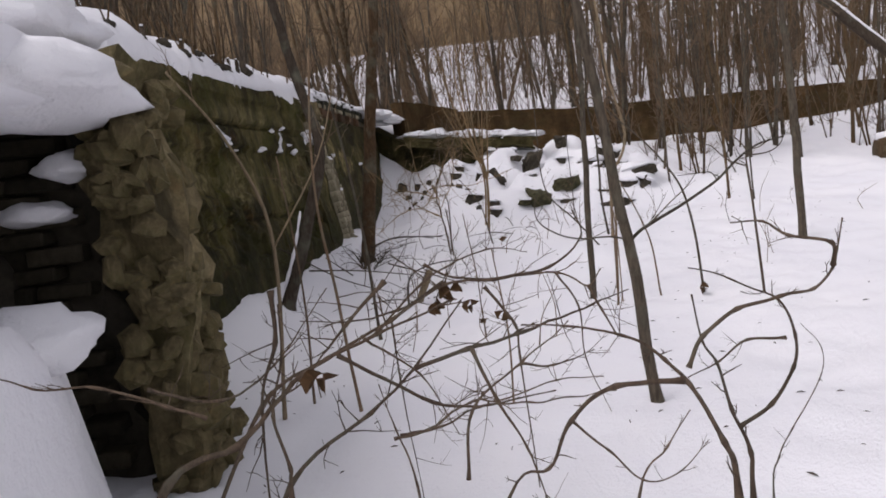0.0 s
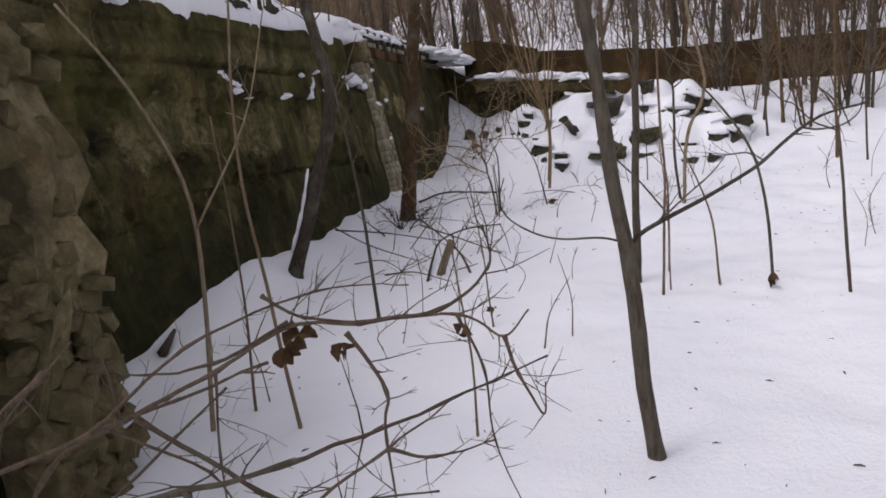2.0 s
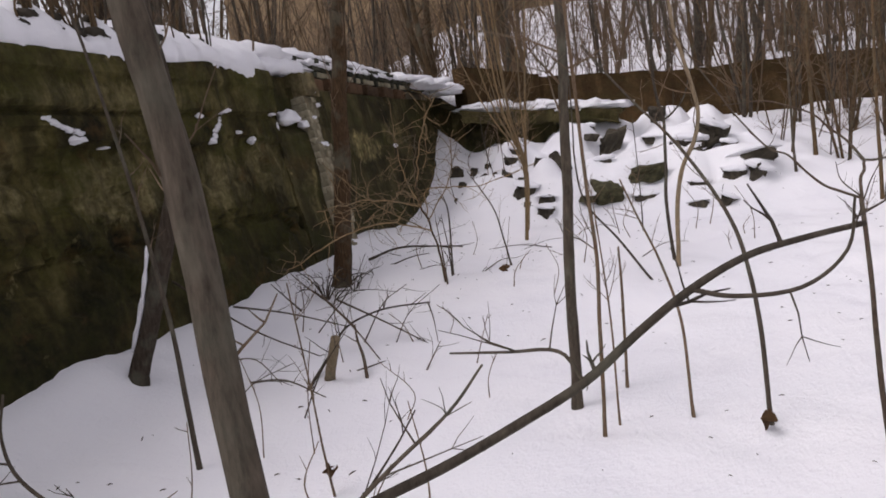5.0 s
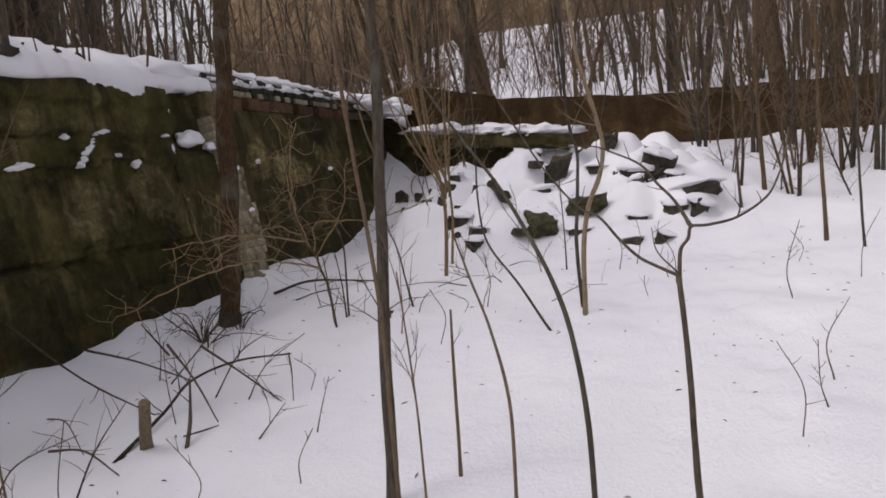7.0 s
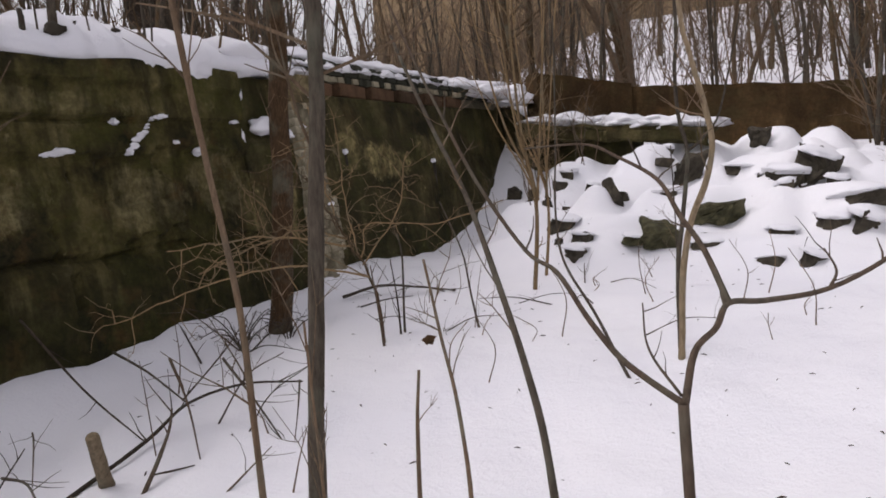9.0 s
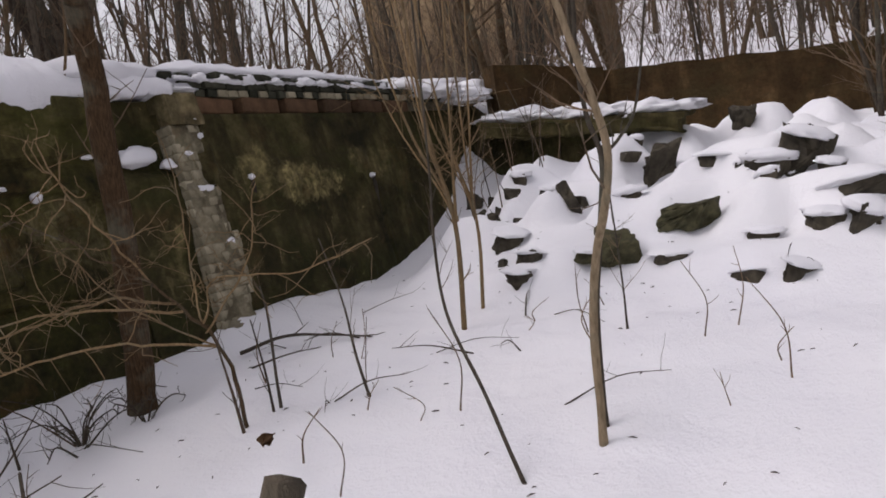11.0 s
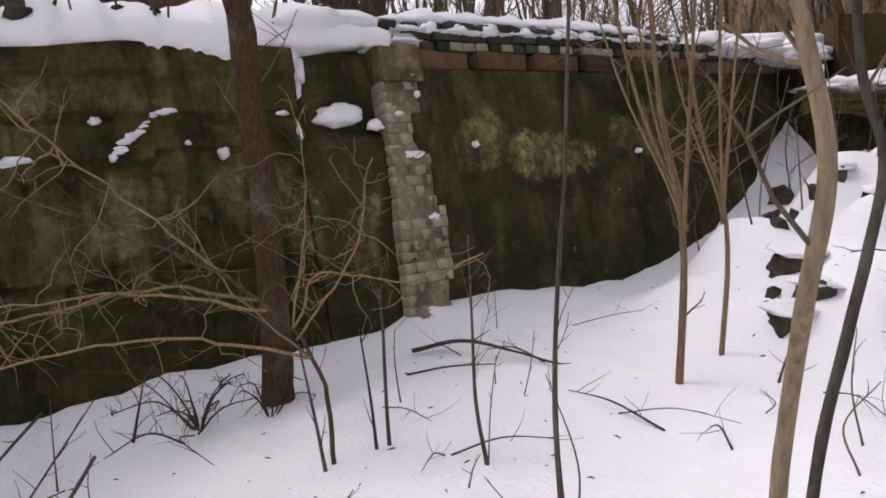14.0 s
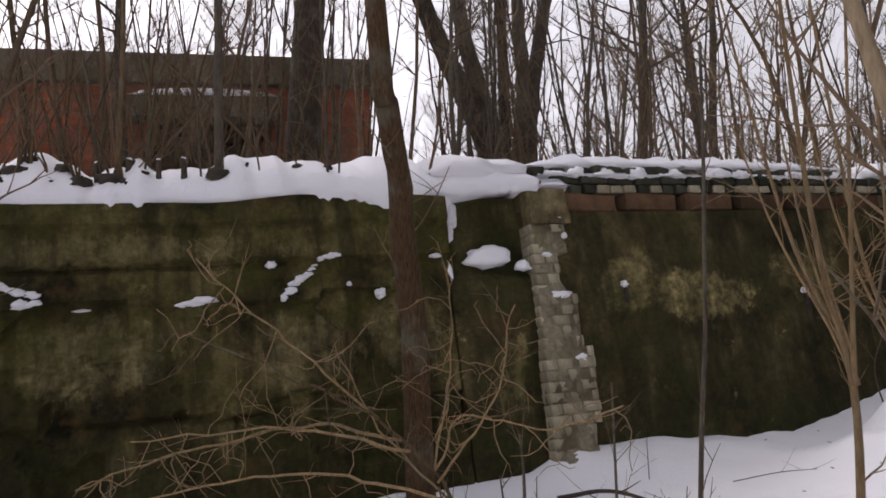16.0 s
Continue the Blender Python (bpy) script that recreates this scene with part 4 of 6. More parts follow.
stem("tree", [foot(1.173, 5.89), (1.197, 5.93, 0.8), (1.218, 5.96, 1.3), (1.24, 6.0, 1.8), (1.262, 6.01, 2.3), (1.275, 6.05, 3.0), (1.3, 6.4, 6.5)], 0.029, 0.018, BARK, SLIM, twigs=7, reach=0.6, seed=4)
twin = "twin-stemmed tan young tree forking above the snow"
stem("tree", [foot(1.975, 8.41), (2.0, 8.40, 1.0), (2.055, 8.36, 1.3), (2.14, 8.25, 1.5), (2.185, 8.235, 1.7), (2.158, 8.232, 1.9), (2.09, 8.23, 2.2), (2.03, 8.25, 2.6), (1.9, 8.3, 4.5)], 0.019, 0.012, TAN, twin, twigs=5, reach=0.5, seed=5)
stem("tree", [foot(1.965, 8.53), (1.949, 8.687, 1.0), (1.979, 8.785, 1.3), (1.992, 8.872, 1.5), (2.0, 8.93, 1.7), (1.955, 8.92, 1.9), (1.94, 8.94, 2.2), (1.95, 8.95, 2.6), (1.9, 8.8, 4.3)], 0.0155, 0.010, BARK, twin, twigs=4, reach=0.5, seed=6, branches=[([(2.0, 8.93, 1.69), (2.1, 8.93, 1.77), (2.2, 8.9, 1.93), (2.33, 8.8, 2.5)], 0.010)])
stem("tree", [foot(3.75, 7.4), (3.74, 7.42, 1.8), (3.69, 7.45, 3.0), (3.6, 7.5, 6.5)], 0.044, 0.026, BARK, "straight grey tree standing alone in the snow", twigs=8, reach=0.7, seed=7)
# slim shoots before the rubble
stem("sapling", [foot(1.71, 5.765), (1.70, 5.886, 0.7), (1.63, 6.004, 1.0), (1.554, 6.08, 1.2), (1.479, 6.155, 1.4)], 0.0085, 0.004, TWIG, SLIM, twigs=6, reach=0.2, seed=8)
stem("sapling", [foot(2.009, 5.60), (2.003, 5.67, 0.7), (1.971, 5.713, 1.0), (1.921, 5.745, 1.2), (1.827, 5.836, 1.4), (1.708, 5.965, 1.6), (1.555, 6.108, 1.8), (1.35, 6.3, 2.1)], 0.0115, 0.005, BARK, "bowed slim grey sapling", twigs=7, reach=0.22, seed=9)
stem("sapling", [foot(2.37, 5.32), (2.32, 5.24, 0.6), (2.313, 5.255, 0.8), (2.312, 5.285, 1.0), (2.305, 5.32, 1.289)], 0.011, 0.0085, CANE, "young forked shrub with long arching branches", twigs=0, seed=10,
     branches=[([(2.305, 5.32, 1.289), (2.317, 5.363, 1.358), (2.346, 5.407, 1.386), (2.363, 5.45, 1.417), (2.417, 5.49, 1.414), (2.511, 5.53, 1.427), (2.605, 5.57, 1.477), (2.65, 5.61, 1.53), (2.687, 5.65, 1.604), (2.71, 5.68, 1.69)], 0.0062),
               ([(2.305, 5.32, 1.289), (2.24, 5.349, 1.321), (2.196, 5.378, 1.346), (2.144, 5.406, 1.401), (2.089, 5.435, 1.471), (2.026, 5.464, 1.506), (1.93, 5.492, 1.632), (1.857, 5.521, 1.758), (1.797, 5.55, 1.864), (1.7, 5.6, 2.05)], 0.0058),
               ([(2.363, 5.45, 1.417), (2.324, 5.508, 1.497), (2.281, 5.567, 1.552), (2.238, 5.625, 1.615), (2.153, 5.683, 1.664), (2.076, 5.742, 1.694), (1.93, 5.8, 1.697)], 0.0055),
               ([(2.511, 5.53, 1.427), (2.522, 5.54, 1.455), (2.505, 5.55, 1.49)], 0.003), ([(2.30, 5.325, 1.30), (2.25, 5.36, 1.36), (2.24, 5.38, 1.43)], 0.003)], reach=0.16, deep=1, sides=7)
stem("sapling", [foot(1.30, 5.565), (1.32, 5.53, 0.8), (1.334, 5.506, 1.1), (1.32, 5.507, 1.4), (1.31, 5.467, 1.7), (1.3, 5.428, 2.0), (1.28, 5.4, 2.5)], 0.0095, 0.006, TWIG, SLIM, twigs=7, reach=0.35, seed=11)
stem("sapling", [foot(1.43, 6.09), (1.444, 6.10, 0.85), (1.446, 6.14, 1.06)], 0.009, 0.005, TWIG, "short bare stick of a shoot", twigs=2, reach=0.1, seed=12)
stem("sapling", [foot(1.74, 8.07), (1.506, 8.298, 0.8), (1.28, 8.52, 1.08), (1.224, 8.617, 1.4), (1.232, 8.674, 1.8), (1.235, 8.75, 2.6)], 0.010, 0.005, BARK, "bent slim dark shoot", twigs=4, reach=0.3, seed=16)
stem("sapling", [foot(0.04, 8.69), (0.06, 8.69, 1.06), (0.03, 8.7, 1.25)], 0.010, 0.005, BARK, SLIM, twigs=4, reach=0.2, seed=17)
stem("sapling", [foot(0.56, 8.83), (0.52, 8.83, 0.8), (0.44, 8.9, 1.1), (0.2, 9.1, 1.45)], 0.010, 0.004, BARK, SLIM, twigs=5, reach=0.3, seed=18)
stem("sapling", [foot(1.815, 9.85), (1.82, 9.85, 1.02), (1.80, 9.85, 1.75)], 0.008, 0.004, BARK, SLIM, twigs=9, reach=0.25, seed=19)
stem("sapling", [foot(-0.99, 3.64), (-0.92, 3.65, 1.22), (-1.06, 3.62, 1.76), (-1.35, 3.6, 2.2)], 0.012, 0.006, TAN, "pale forked shoot rising beside the wall", twigs=3, reach=0.3, seed=20, branches=[([(-0.92, 3.65, 1.22), (-0.63, 3.65, 1.66), (-0.48, 3.65, 2.1)], 0.006)])
stem("sapling", [foot(-0.58, 3.65), (-0.62, 3.61, 0.91), (-0.66, 3.6, 1.5), (-0.6, 3.6, 2.2)], 0.010, 0.005, TWIG, "thin brown shoot beside the wall", twigs=3, reach=0.2, seed=21)
stem("sapling", [foot(-0.62, 5.36), (-0.64, 5.36, 1.03), (-0.7, 5.33, 1.7), (-0.85, 5.3, 2.6)], 0.014, 0.006, BARK, "thin brown shoot beside the wall", twigs=4, reach=0.3, seed=22)
stem("sapling", [foot(-0.86, 3.82), (-0.84, 3.84, 0.95), (-0.9, 3.9, 1.7)], 0.008, 0.004, TWIG, "thin brown shoot beside the wall", twigs=3, reach=0.2, seed=23)
stem("sapling", [foot(1.37, 5.70), (1.37, 5.7, 0.8), (1.34, 5.72, 1.3)], 0.006, 0.003, TWIG, SLIM, twigs=6, reach=0.3, seed=24)
for k, (x, y, h, r) in enumerate(((4.27, 10.5, 3.2, 0.022), (4.45, 10.07, 2.4, 0.014), (5.14, 12.7, 3.8, 0.03), (3.7, 11.43, 2.6, 0.018), (4.04, 11.85, 3.4, 0.028), (3.42, 8.47, 0.55, 0.005), (3.1, 6.7, 0.32, 0.004))):
    stem("sapling", [foot(x, y), (x - 0.03, y, ground(x, y) + h * 0.4), (x - 0.02 + 0.05 * (k % 3), y + 0.05, ground(x, y) + h)], r, r * 0.5, BARK if k % 2 else BROWN, "thin upright sapling at the edge of the wood", twigs=5, reach=min(0.4, h * 0.25), seed=25 + k)
# bushy tree before the wall's far part
rng = random.Random(31)
shrub = thing("shrub", foot(0.60, 10.08), "tall many-stemmed tan shrub fanning out before the wall", "shrub")
o = Vector(foot(0.60, 10.08))
for k, (bx, by, tx, ty, tz, r) in enumerate(((0, 0.0, -0.15, 0.0, 4.2, 0.027), (-0.01, 0.4, -0.25, 0.3, 4.0, 0.020), (0.02, 0.0, -0.65, 0.1, 3.4, 0.018), (0.02, -0.02, 0.35, 0.0, 3.8, 0.016), (0, 0.02, -0.38, 0.3, 3.7, 0.016), (-0.02, 0.38, 0.3, 0.5, 3.5, 0.014), (0, 0, -0.9, 0.2, 3.0, 0.011), (0, 0.35, 0.15, 0.4, 4.0, 0.013), (0, 0.36, -0.55, 0.45, 3.3, 0.010), (0.01, 0.0, -0.25, -0.1, 3.6, 0.011))):
    low_z = ground(o.x + bx, o.y + by) - o.z - 0.1
    mid = Vector((bx + 0.06, by, 0.78))
    line = curve_pts([(bx, by, low_z), mid, (bx + (tx - bx) * 0.4, by + (ty - by) * 0.4, 1.6), (tx, ty, tz)], 6)
    if k > 1:
        line = line[6:]
    bm = bmesh.new()
    tube(bm, line, taper(len(line), r * 0.8, r * 0.28), 7, 0.1)
    twiglets(bm, line, r * 0.26, rng, 10, 0.5, depth=2)
    part("stem", bm, GOLD, shrub, smooth=True)
# arching bush at the foot of the brown tree
def kinked(bm, line, r, rng, count, reach):
    """Crooked twigs that hang or stand off a branch, each with a side spur."""
    for _ in range(count):
        p = Vector(line[rng.randrange(len(line) // 4, len(line))])
        way = Vector((rng.uniform(-0.7, 0.7), rng.uniform(-0.9, 0.5), rng.uniform(-1.0, 0.8))).normalized()
        pts, n = [p], rng.choice((4, 5, 6))
        for i in range(n):
            way = (way + Vector((rng.uniform(-0.6, 0.6), rng.uniform(-0.6, 0.6), rng.uniform(-0.55, 0.65)))).normalized()
            p = p + way * reach * rng.uniform(0.5, 1.3) / n
            pts.append(p)
        tube(bm, pts, taper(len(pts), r, r * 0.45), 4)
        q = pts[rng.randrange(1, n)]
        e = q + Vector((rng.uniform(-0.6, 0.6), rng.uniform(-0.8, 0.6), rng.uniform(-0.7, 0.9))) * reach * 0.35
        tube(bm, [q, q.lerp(e, 0.5) + Vector((0, 0, 0.02)), e], [r * 0.6, r * 0.5, r * 0.35], 3)


bush = thing("bush", foot(0.04, 8.42), "bare arching bush with tangled tan branches", "bush")
o = Vector(foot(0.04, 8.42))
arcs = ([(0, 0, -0.1), (-0.08, -0.03, 0.46), (-0.1, -0.3, 0.8), (0.0, -0.7, 1.05), (0.15, -1.15, 1.28)], [(-0.08, -0.03, 0.46), (-0.3, -0.5, 0.60), (-0.5, -1.0, 0.60), (-0.7, -1.6, 0.48)], [(-0.1, -0.1, 0.6), (-0.07, 0.05, 0.82), (0.35, 0.2, 0.80), (0.85, 0.2, 0.93)],
        [(-0.1, -0.1, 0.6), (-0.3, 0.1, 1.0), (-0.35, 0.15, 1.4)], [(-0.1, -0.2, 0.7), (-0.4, -0.7, 0.82), (-0.6, -1.3, 0.80)], [(-0.1, -0.25, 0.75), (-0.15, -0.6, 0.85), (-0.1, -1.1, 0.82), (-0.2, -1.5, 0.72)], [(-0.08, -0.03, 0.46), (-0.5, -0.2, 0.75), (-0.9, -0.3, 1.15)], [(-0.1, -0.1, 0.55), (0.1, 0.1, 0.9), (0.15, 0.2, 1.3)], [(-0.1, -0.35, 0.85), (0.1, -0.8, 1.25), (0.3, -1.1, 1.5)])
for k, a in enumerate(arcs):
    line = [p + Vector((noise.noise(p * 7 + Vector((k, 0, 0))), noise.noise(p * 7 + Vector((0, k, 0))), noise.noise(p * 9 + Vector((0, 0, k))))) * 0.022 for p in map(Vector, curve_pts(a, 8))]
    r = 0.012 if k == 0 else 0.0078 if k in (1, 4, 5) else 0.006
    bm = bmesh.new()
    tube(bm, line, taper(len(line), r, 0.003), 6, 0.1)
    kinked(bm, line, 0.0030, random.Random(40 + k), 11, 0.34)
    twiglets(bm, line, 0.0022, rng, 5, 0.30, depth=2, lift=0.0)
    part("branch", bm, GOLD if k else BROWN, bush, smooth=True)

# low dark brambles at the foot of the brown tree
def bramble(x, y, count, length, seed):
    rng = random.Random(seed)
    t = thing("bramble", foot(x, y), "low dark leafless bramble spreading over the snow", "bramble", "brambles by the tree")
    for k in range(count):
        a = 2 * math.pi * (k + rng.uniform(-0.3, 0.3)) / count
        rise = rng.choice((0.15, 0.3, 0.55, 1.1))
        way = Vector((math.cos(a), math.sin(a), rise)).normalized() * length * rng.uniform(0.7, 1.25)
        pts = [Vector((0, 0, -0.04)), way * 0.3 + Vector((0, 0, 0.05)), way * 0.65 + Vector((rng.uniform(-0.04, 0.04), rng.uniform(-0.04, 0.04), 0.07)), way + Vector((rng.uniform(-0.06, 0.06), rng.uniform(-0.06, 0.06), rng.uniform(-0.03, 0.05)))]
        bm = bmesh.new()
        line = [Vector(p) for p in curve_pts(pts, 4)]
        tube(bm, line, taper(len(line), 0.0062, 0.003), 5, 0.15)
        kinked(bm, line, 0.0024, rng, 4, length * 0.35)
        part("cane", bm, DARKB, t, smooth=True)


bramble(-1.0, 8.16, 11, 0.36, 5)
bramble(-0.86, 8.50, 6, 0.26, 9)

# near tangle of canes
def tangle(name, at, canes, mat, label, seed, count=7, length=0.16):
    rng = random.Random(seed)
    t = thing(name, at, label, "bramble")
    o = Vector(at)
    for r, pts in canes:
        line = [Vector(p) - o for p in curve_pts(pts, 6)]
        for i, p in enumerate(line):
            line[i] = p + Vector((0, 0.03 * noise.noise(p * 4), 0.006 * noise.noise(p * 19)))
        bm = bmesh.new()
        tube(bm, line, [r * (1 - 0.75 * i / len(line)) * (1.45 if i % 6 == 0 else 1) for i in range(len(line))], 7, 0.15)
        twiglets(bm, line, r * 0.35, rng, count, length, depth=2, lift=0.05)
        part("cane", bm, mat, t, smooth=True)
    return t


tangle("bramble", foot(-0.7, 2.3), [
    (0.0075, [(-0.95, 2.2, 0.35), (-0.7, 2.3, 0.8), (-0.47, 2.3, 0.93), (-0.24, 2.35, 1.03), (-0.05, 2.4, 1.12), (0.12, 2.4, 1.12), (0.35, 2.45, 1.11), (0.46, 2.45, 1.05), (0.52, 2.5, 1.1)]),
    (0.005, [(0.46, 2.45, 1.05), (0.49, 2.4, 0.97), (0.54, 2.4, 0.87), (0.55, 2.4, 0.95)]),
    (0.005, [(-0.05, 2.4, 1.13), (-0.21, 2.3, 1.07), (-0.38, 2.3, 1.05), (-0.54, 2.3, 1.07)]),
    (0.006, [(-0.04, 2.2, 0.5), (0.0, 2.25, 0.72), (0.18, 2.3, 0.84), (0.35, 2.3, 0.97)]),
    (0.005, [(0.18, 2.3, 0.84), (0.29, 2.3, 0.82), (0.43, 2.3, 0.86)]),
    (0.004, [(-0.24, 2.35, 1.03), (-0.23, 2.3, 0.84), (-0.2, 2.3, 0.4)]),
    (0.006, [(0.09, 2.4, 1.10), (0.18, 2.35, 0.96), (0.18, 2.3, 0.86), (0.2, 2.3, 0.4)]),
    (0.004, [(0.35, 2.45, 1.11), (0.41, 2.4, 0.99), (0.42, 2.4, 0.8), (0.49, 2.4, 0.6)]),
    (0.007, [(-0.43, 2.3, 0.94), (-0.13, 2.3, 0.75), (0.06, 2.3, 0.71), (0.29, 2.3, 0.73)]),
    (0.005, [(-0.11, 2.4, 1.2), (0.0, 2.4, 1.14), (0.18, 2.4, 1.12)]),
    (0.006, [(0.12, 2.4, 1.12), (0.32, 2.4, 1.14), (0.44, 2.4, 1.23), (0.43, 2.45, 1.32)])], CANE, "tangled brown bramble canes arching over snow", 3)
tangle("bramble", foot(-0.55, 1.7), [
    (0.010, [(-0.95, 1.6, 0.5), (-0.75, 1.6, 0.84), (-0.59, 1.65, 0.90), (-0.42, 1.75, 1.04), (-0.25, 1.9, 1.08), (-0.03, 2.2, 1.10)]),
    (0.007, [(-0.62, 1.6, 0.4), (-0.47, 1.65, 0.79), (-0.26, 1.7, 0.93), (-0.14, 1.75, 1.02), (0.0, 1.95, 1.14)]),
    (0.006, [(-0.14, 1.75, 1.02), (0.0, 1.75, 1.05), (0.15, 1.8, 1.07), (0.38, 2.0, 1.08), (0.56, 2.3, 1.05)]),
    (0.005, [(0.01, 1.75, 1.05), (0.06, 1.7, 0.92), (0.12, 1.7, 0.80), (0.17, 1.7, 0.6)]),
    (0.006, [(-0.19, 1.75, 1.25), (-0.29, 1.72, 1.16), (-0.4, 1.7, 1.05)]),
    (0.007, [(-0.48, 1.75, 1.26), (-0.48, 1.72, 1.13), (-0.53, 1.7, 0.97), (-0.55, 1.7, 0.5)]),
    (0.004, [(-0.21, 1.7, 0.86), (-0.12, 1.7, 0.87), (0.0, 1.7, 0.93), (0.06, 1.7, 0.92), (0.22, 1.75, 0.94), (0.35, 1.8, 0.92)]),
    (0.005, [(-0.9, 1.9, 1.0), (-0.7, 1.9, 0.95), (-0.55, 1.95, 1.02), (-0.4, 2.1, 1.2)]),
    (0.004, [(-0.3, 2.0, 1.06), (-0.15, 2.1, 0.9), (-0.05, 2.1, 0.7)]),
    (0.004, [(-0.25, 1.9, 1.08), (-0.1, 2.0, 1.2), (0.1, 2.2, 1.25), (0.25, 2.4, 1.2)])], CANE, "thick knotted bramble canes close to the path", 5, 8, 0.14)
tangle("bramble", foot(0.26, 0.80), [
    (0.0032, [(0.283, 0.74, 0.30), (0.285, 0.74, 0.8), (0.283, 0.74, 1.105), (0.284, 0.74, 1.158), (0.266, 0.74, 1.212), (0.254, 0.74, 1.265), (0.24, 0.74, 1.292), (0.232, 0.74, 1.343)]),
    (0.0026, [(0.223, 0.74, 1.262), (0.241, 0.74, 1.298), (0.28, 0.74, 1.322), (0.326, 0.74, 1.329), (0.361, 0.74, 1.334), (0.383, 0.74, 1.356), (0.39, 0.74, 1.374), (0.401, 0.74, 1.406)]),
    (0.0024, [(0.383, 0.738, 1.36), (0.374, 0.72, 1.387), (0.33, 0.72, 1.398), (0.305, 0.72, 1.415), (0.272, 0.72, 1.417)]),
    (0.0024, [(0.284, 0.76, 1.18), (0.321, 0.76, 1.202), (0.346, 0.76, 1.242), (0.349, 0.76, 1.281), (0.332, 0.76, 1.322), (0.284, 0.76, 1.35), (0.238, 0.76, 1.368)]),
    (0.0042, [(0.245, 0.7, 0.32), (0.247, 0.7, 0.8), (0.249, 0.7, 1.129), (0.266, 0.767, 1.163), (0.255, 0.833, 1.211), (0.25, 0.9, 1.222), (0.209, 0.967, 1.25), (0.141, 1.033, 1.255), (0.08, 1.1, 1.253)]),
    (0.0036, [(0.238, 0.8, 1.23), (0.168, 0.85, 1.212), (0.115, 0.9, 1.16), (0.084, 0.95, 1.071), (0.026, 1.0, 1.011), (-0.1, 1.1, 0.6), (-0.15, 1.15, 0.3)]),
    (0.0022, [(0.12, 0.8, 0.3), (0.14, 0.8, 0.8), (0.172, 0.8, 1.09), (0.211, 0.8, 1.149), (0.242, 0.8, 1.191)]),
    (0.0018, [(0.115, 0.9, 1.16), (0.161, 0.888, 1.112), (0.199, 0.875, 1.074), (0.248, 0.862, 1.082), (0.283, 0.85, 1.128)]),
    (0.0016, [(0.39, 0.95, 0.30), (0.40, 0.95, 0.7), (0.401, 0.95, 0.99), (0.413, 0.95, 1.048), (0.432, 0.95, 1.087), (0.476, 0.95, 1.157), (0.482, 0.95, 1.197), (0.457, 0.95, 1.24)]),
    (0.0018, [(0.339, 0.76, 1.279), (0.298, 0.76, 1.28), (0.264, 0.76, 1.258), (0.228, 0.76, 1.243)])], CANE, "hooked brown bramble canes rising from the snow", 7, 5, 0.025)
tangle("bramble", foot(-0.5, 1.45), [
    (0.006, [(-0.445, 1.55, 0.3), (-0.442, 1.55, 0.803), (-0.439, 1.55, 0.871), (-0.467, 1.55, 0.996), (-0.429, 1.55, 1.125), (-0.417, 1.55, 1.254)]),
    (0.004, [(-0.514, 1.3, 1.092), (-0.585, 1.3, 1.123), (-0.719, 1.3, 1.173), (-0.836, 1.3, 1.187), (-0.95, 1.3, 1.25)]),
    (0.003, [(-0.182, 1.6, 0.902), (-0.083, 1.5, 0.942), (0.008, 1.4, 1.018), (0.103, 1.3, 1.046), (0.165, 1.2, 1.088), (0.223, 1.1, 1.123)]),
    (0.0035, [(-0.13, 1.6, 0.3), (-0.159, 1.6, 0.759), (-0.193, 1.6, 0.918), (-0.219, 1.6, 1.032)])], CANE, "thin bramble canes crossing before the buttress", 9, 5, 0.08)


# dry leaves and seed heads caught on the canes
def leaf_clump(at, size, seed, label="curled dry brown leaves caught on a twig", count=3):
    rng = random.Random(seed)
    t = thing("dry_leaf", at, label, "leaf", "dry leaves")
    for k in range(count):
        bm = bmesh.new()
        d = Vector((rng.uniform(-1, 1), rng.uniform(-1, 1), rng.uniform(-1, 0.2))).normalized()
        side = d.orthogonal().normalized()
        up = d.cross(side)
        rows = []
        for i in range(6):
            u = i / 5
            w = size * 0.42 * math.sin(math.pi * (0.08 + 0.88 * u)) * (1 + 0.3 * rng.uniform(-1, 1))
            c = d * size * u + up * size * 0.25 * math.sin(u * 3)
            rows.append([bm.verts.new(c + side * w + up * w * 0.7), bm.verts.new(c), bm.verts.new(c - side * w + up * w * 0.8)])
        for a, b in zip(rows, rows[1:]):
            for q in range(2):
                bm.faces.new((a[q], a[q + 1], b[q + 1], b[q]))
        bmesh.ops.solidify(bm, geom=list(bm.faces), thickness=0.002)
        part("leaf", bm, DRYLEAF, t)
    return t


leaf_clump((-0.03, 2.40, 1.10), 0.046, 1, count=5)
leaf_clump((-0.08, 2.42, 1.06), 0.05, 2)
leaf_clump((-0.31, 1.42, 1.12), 0.06, 3, count=2)
leaf_clump((0.04, 2.5, 1.04), 0.05, 8)
leaf_clump((0.23, 3.48, 0.78), 0.055, 4)
leaf_clump((0.18, 5.03, 0.42), 0.055, 5)
leaf_clump((1.96, 5.55, 0.36), 0.07, 6)
leaf_clump((0.62, 7.9, 0.72), 0.06, 9, count=4)
stem("sapling", [foot(0.23, 3.52), (0.24, 3.5, 0.6), (0.23, 3.48, 0.8), (0.2, 3.5, 1.1)], 0.006, 0.003, TWIG, "thin dry stalk with dead leaves", "shoot", twigs=6, reach=0.2, seed=41)
stem("sapling", [foot(0.19, 5.05), (0.18, 5.03, 0.5), (0.17, 5.02, 0.75), (0.12, 5.05, 1.2)], 0.006, 0.003, TWIG, "thin dry stalk with dead leaves", "shoot", twigs=6, reach=0.2, seed=42)

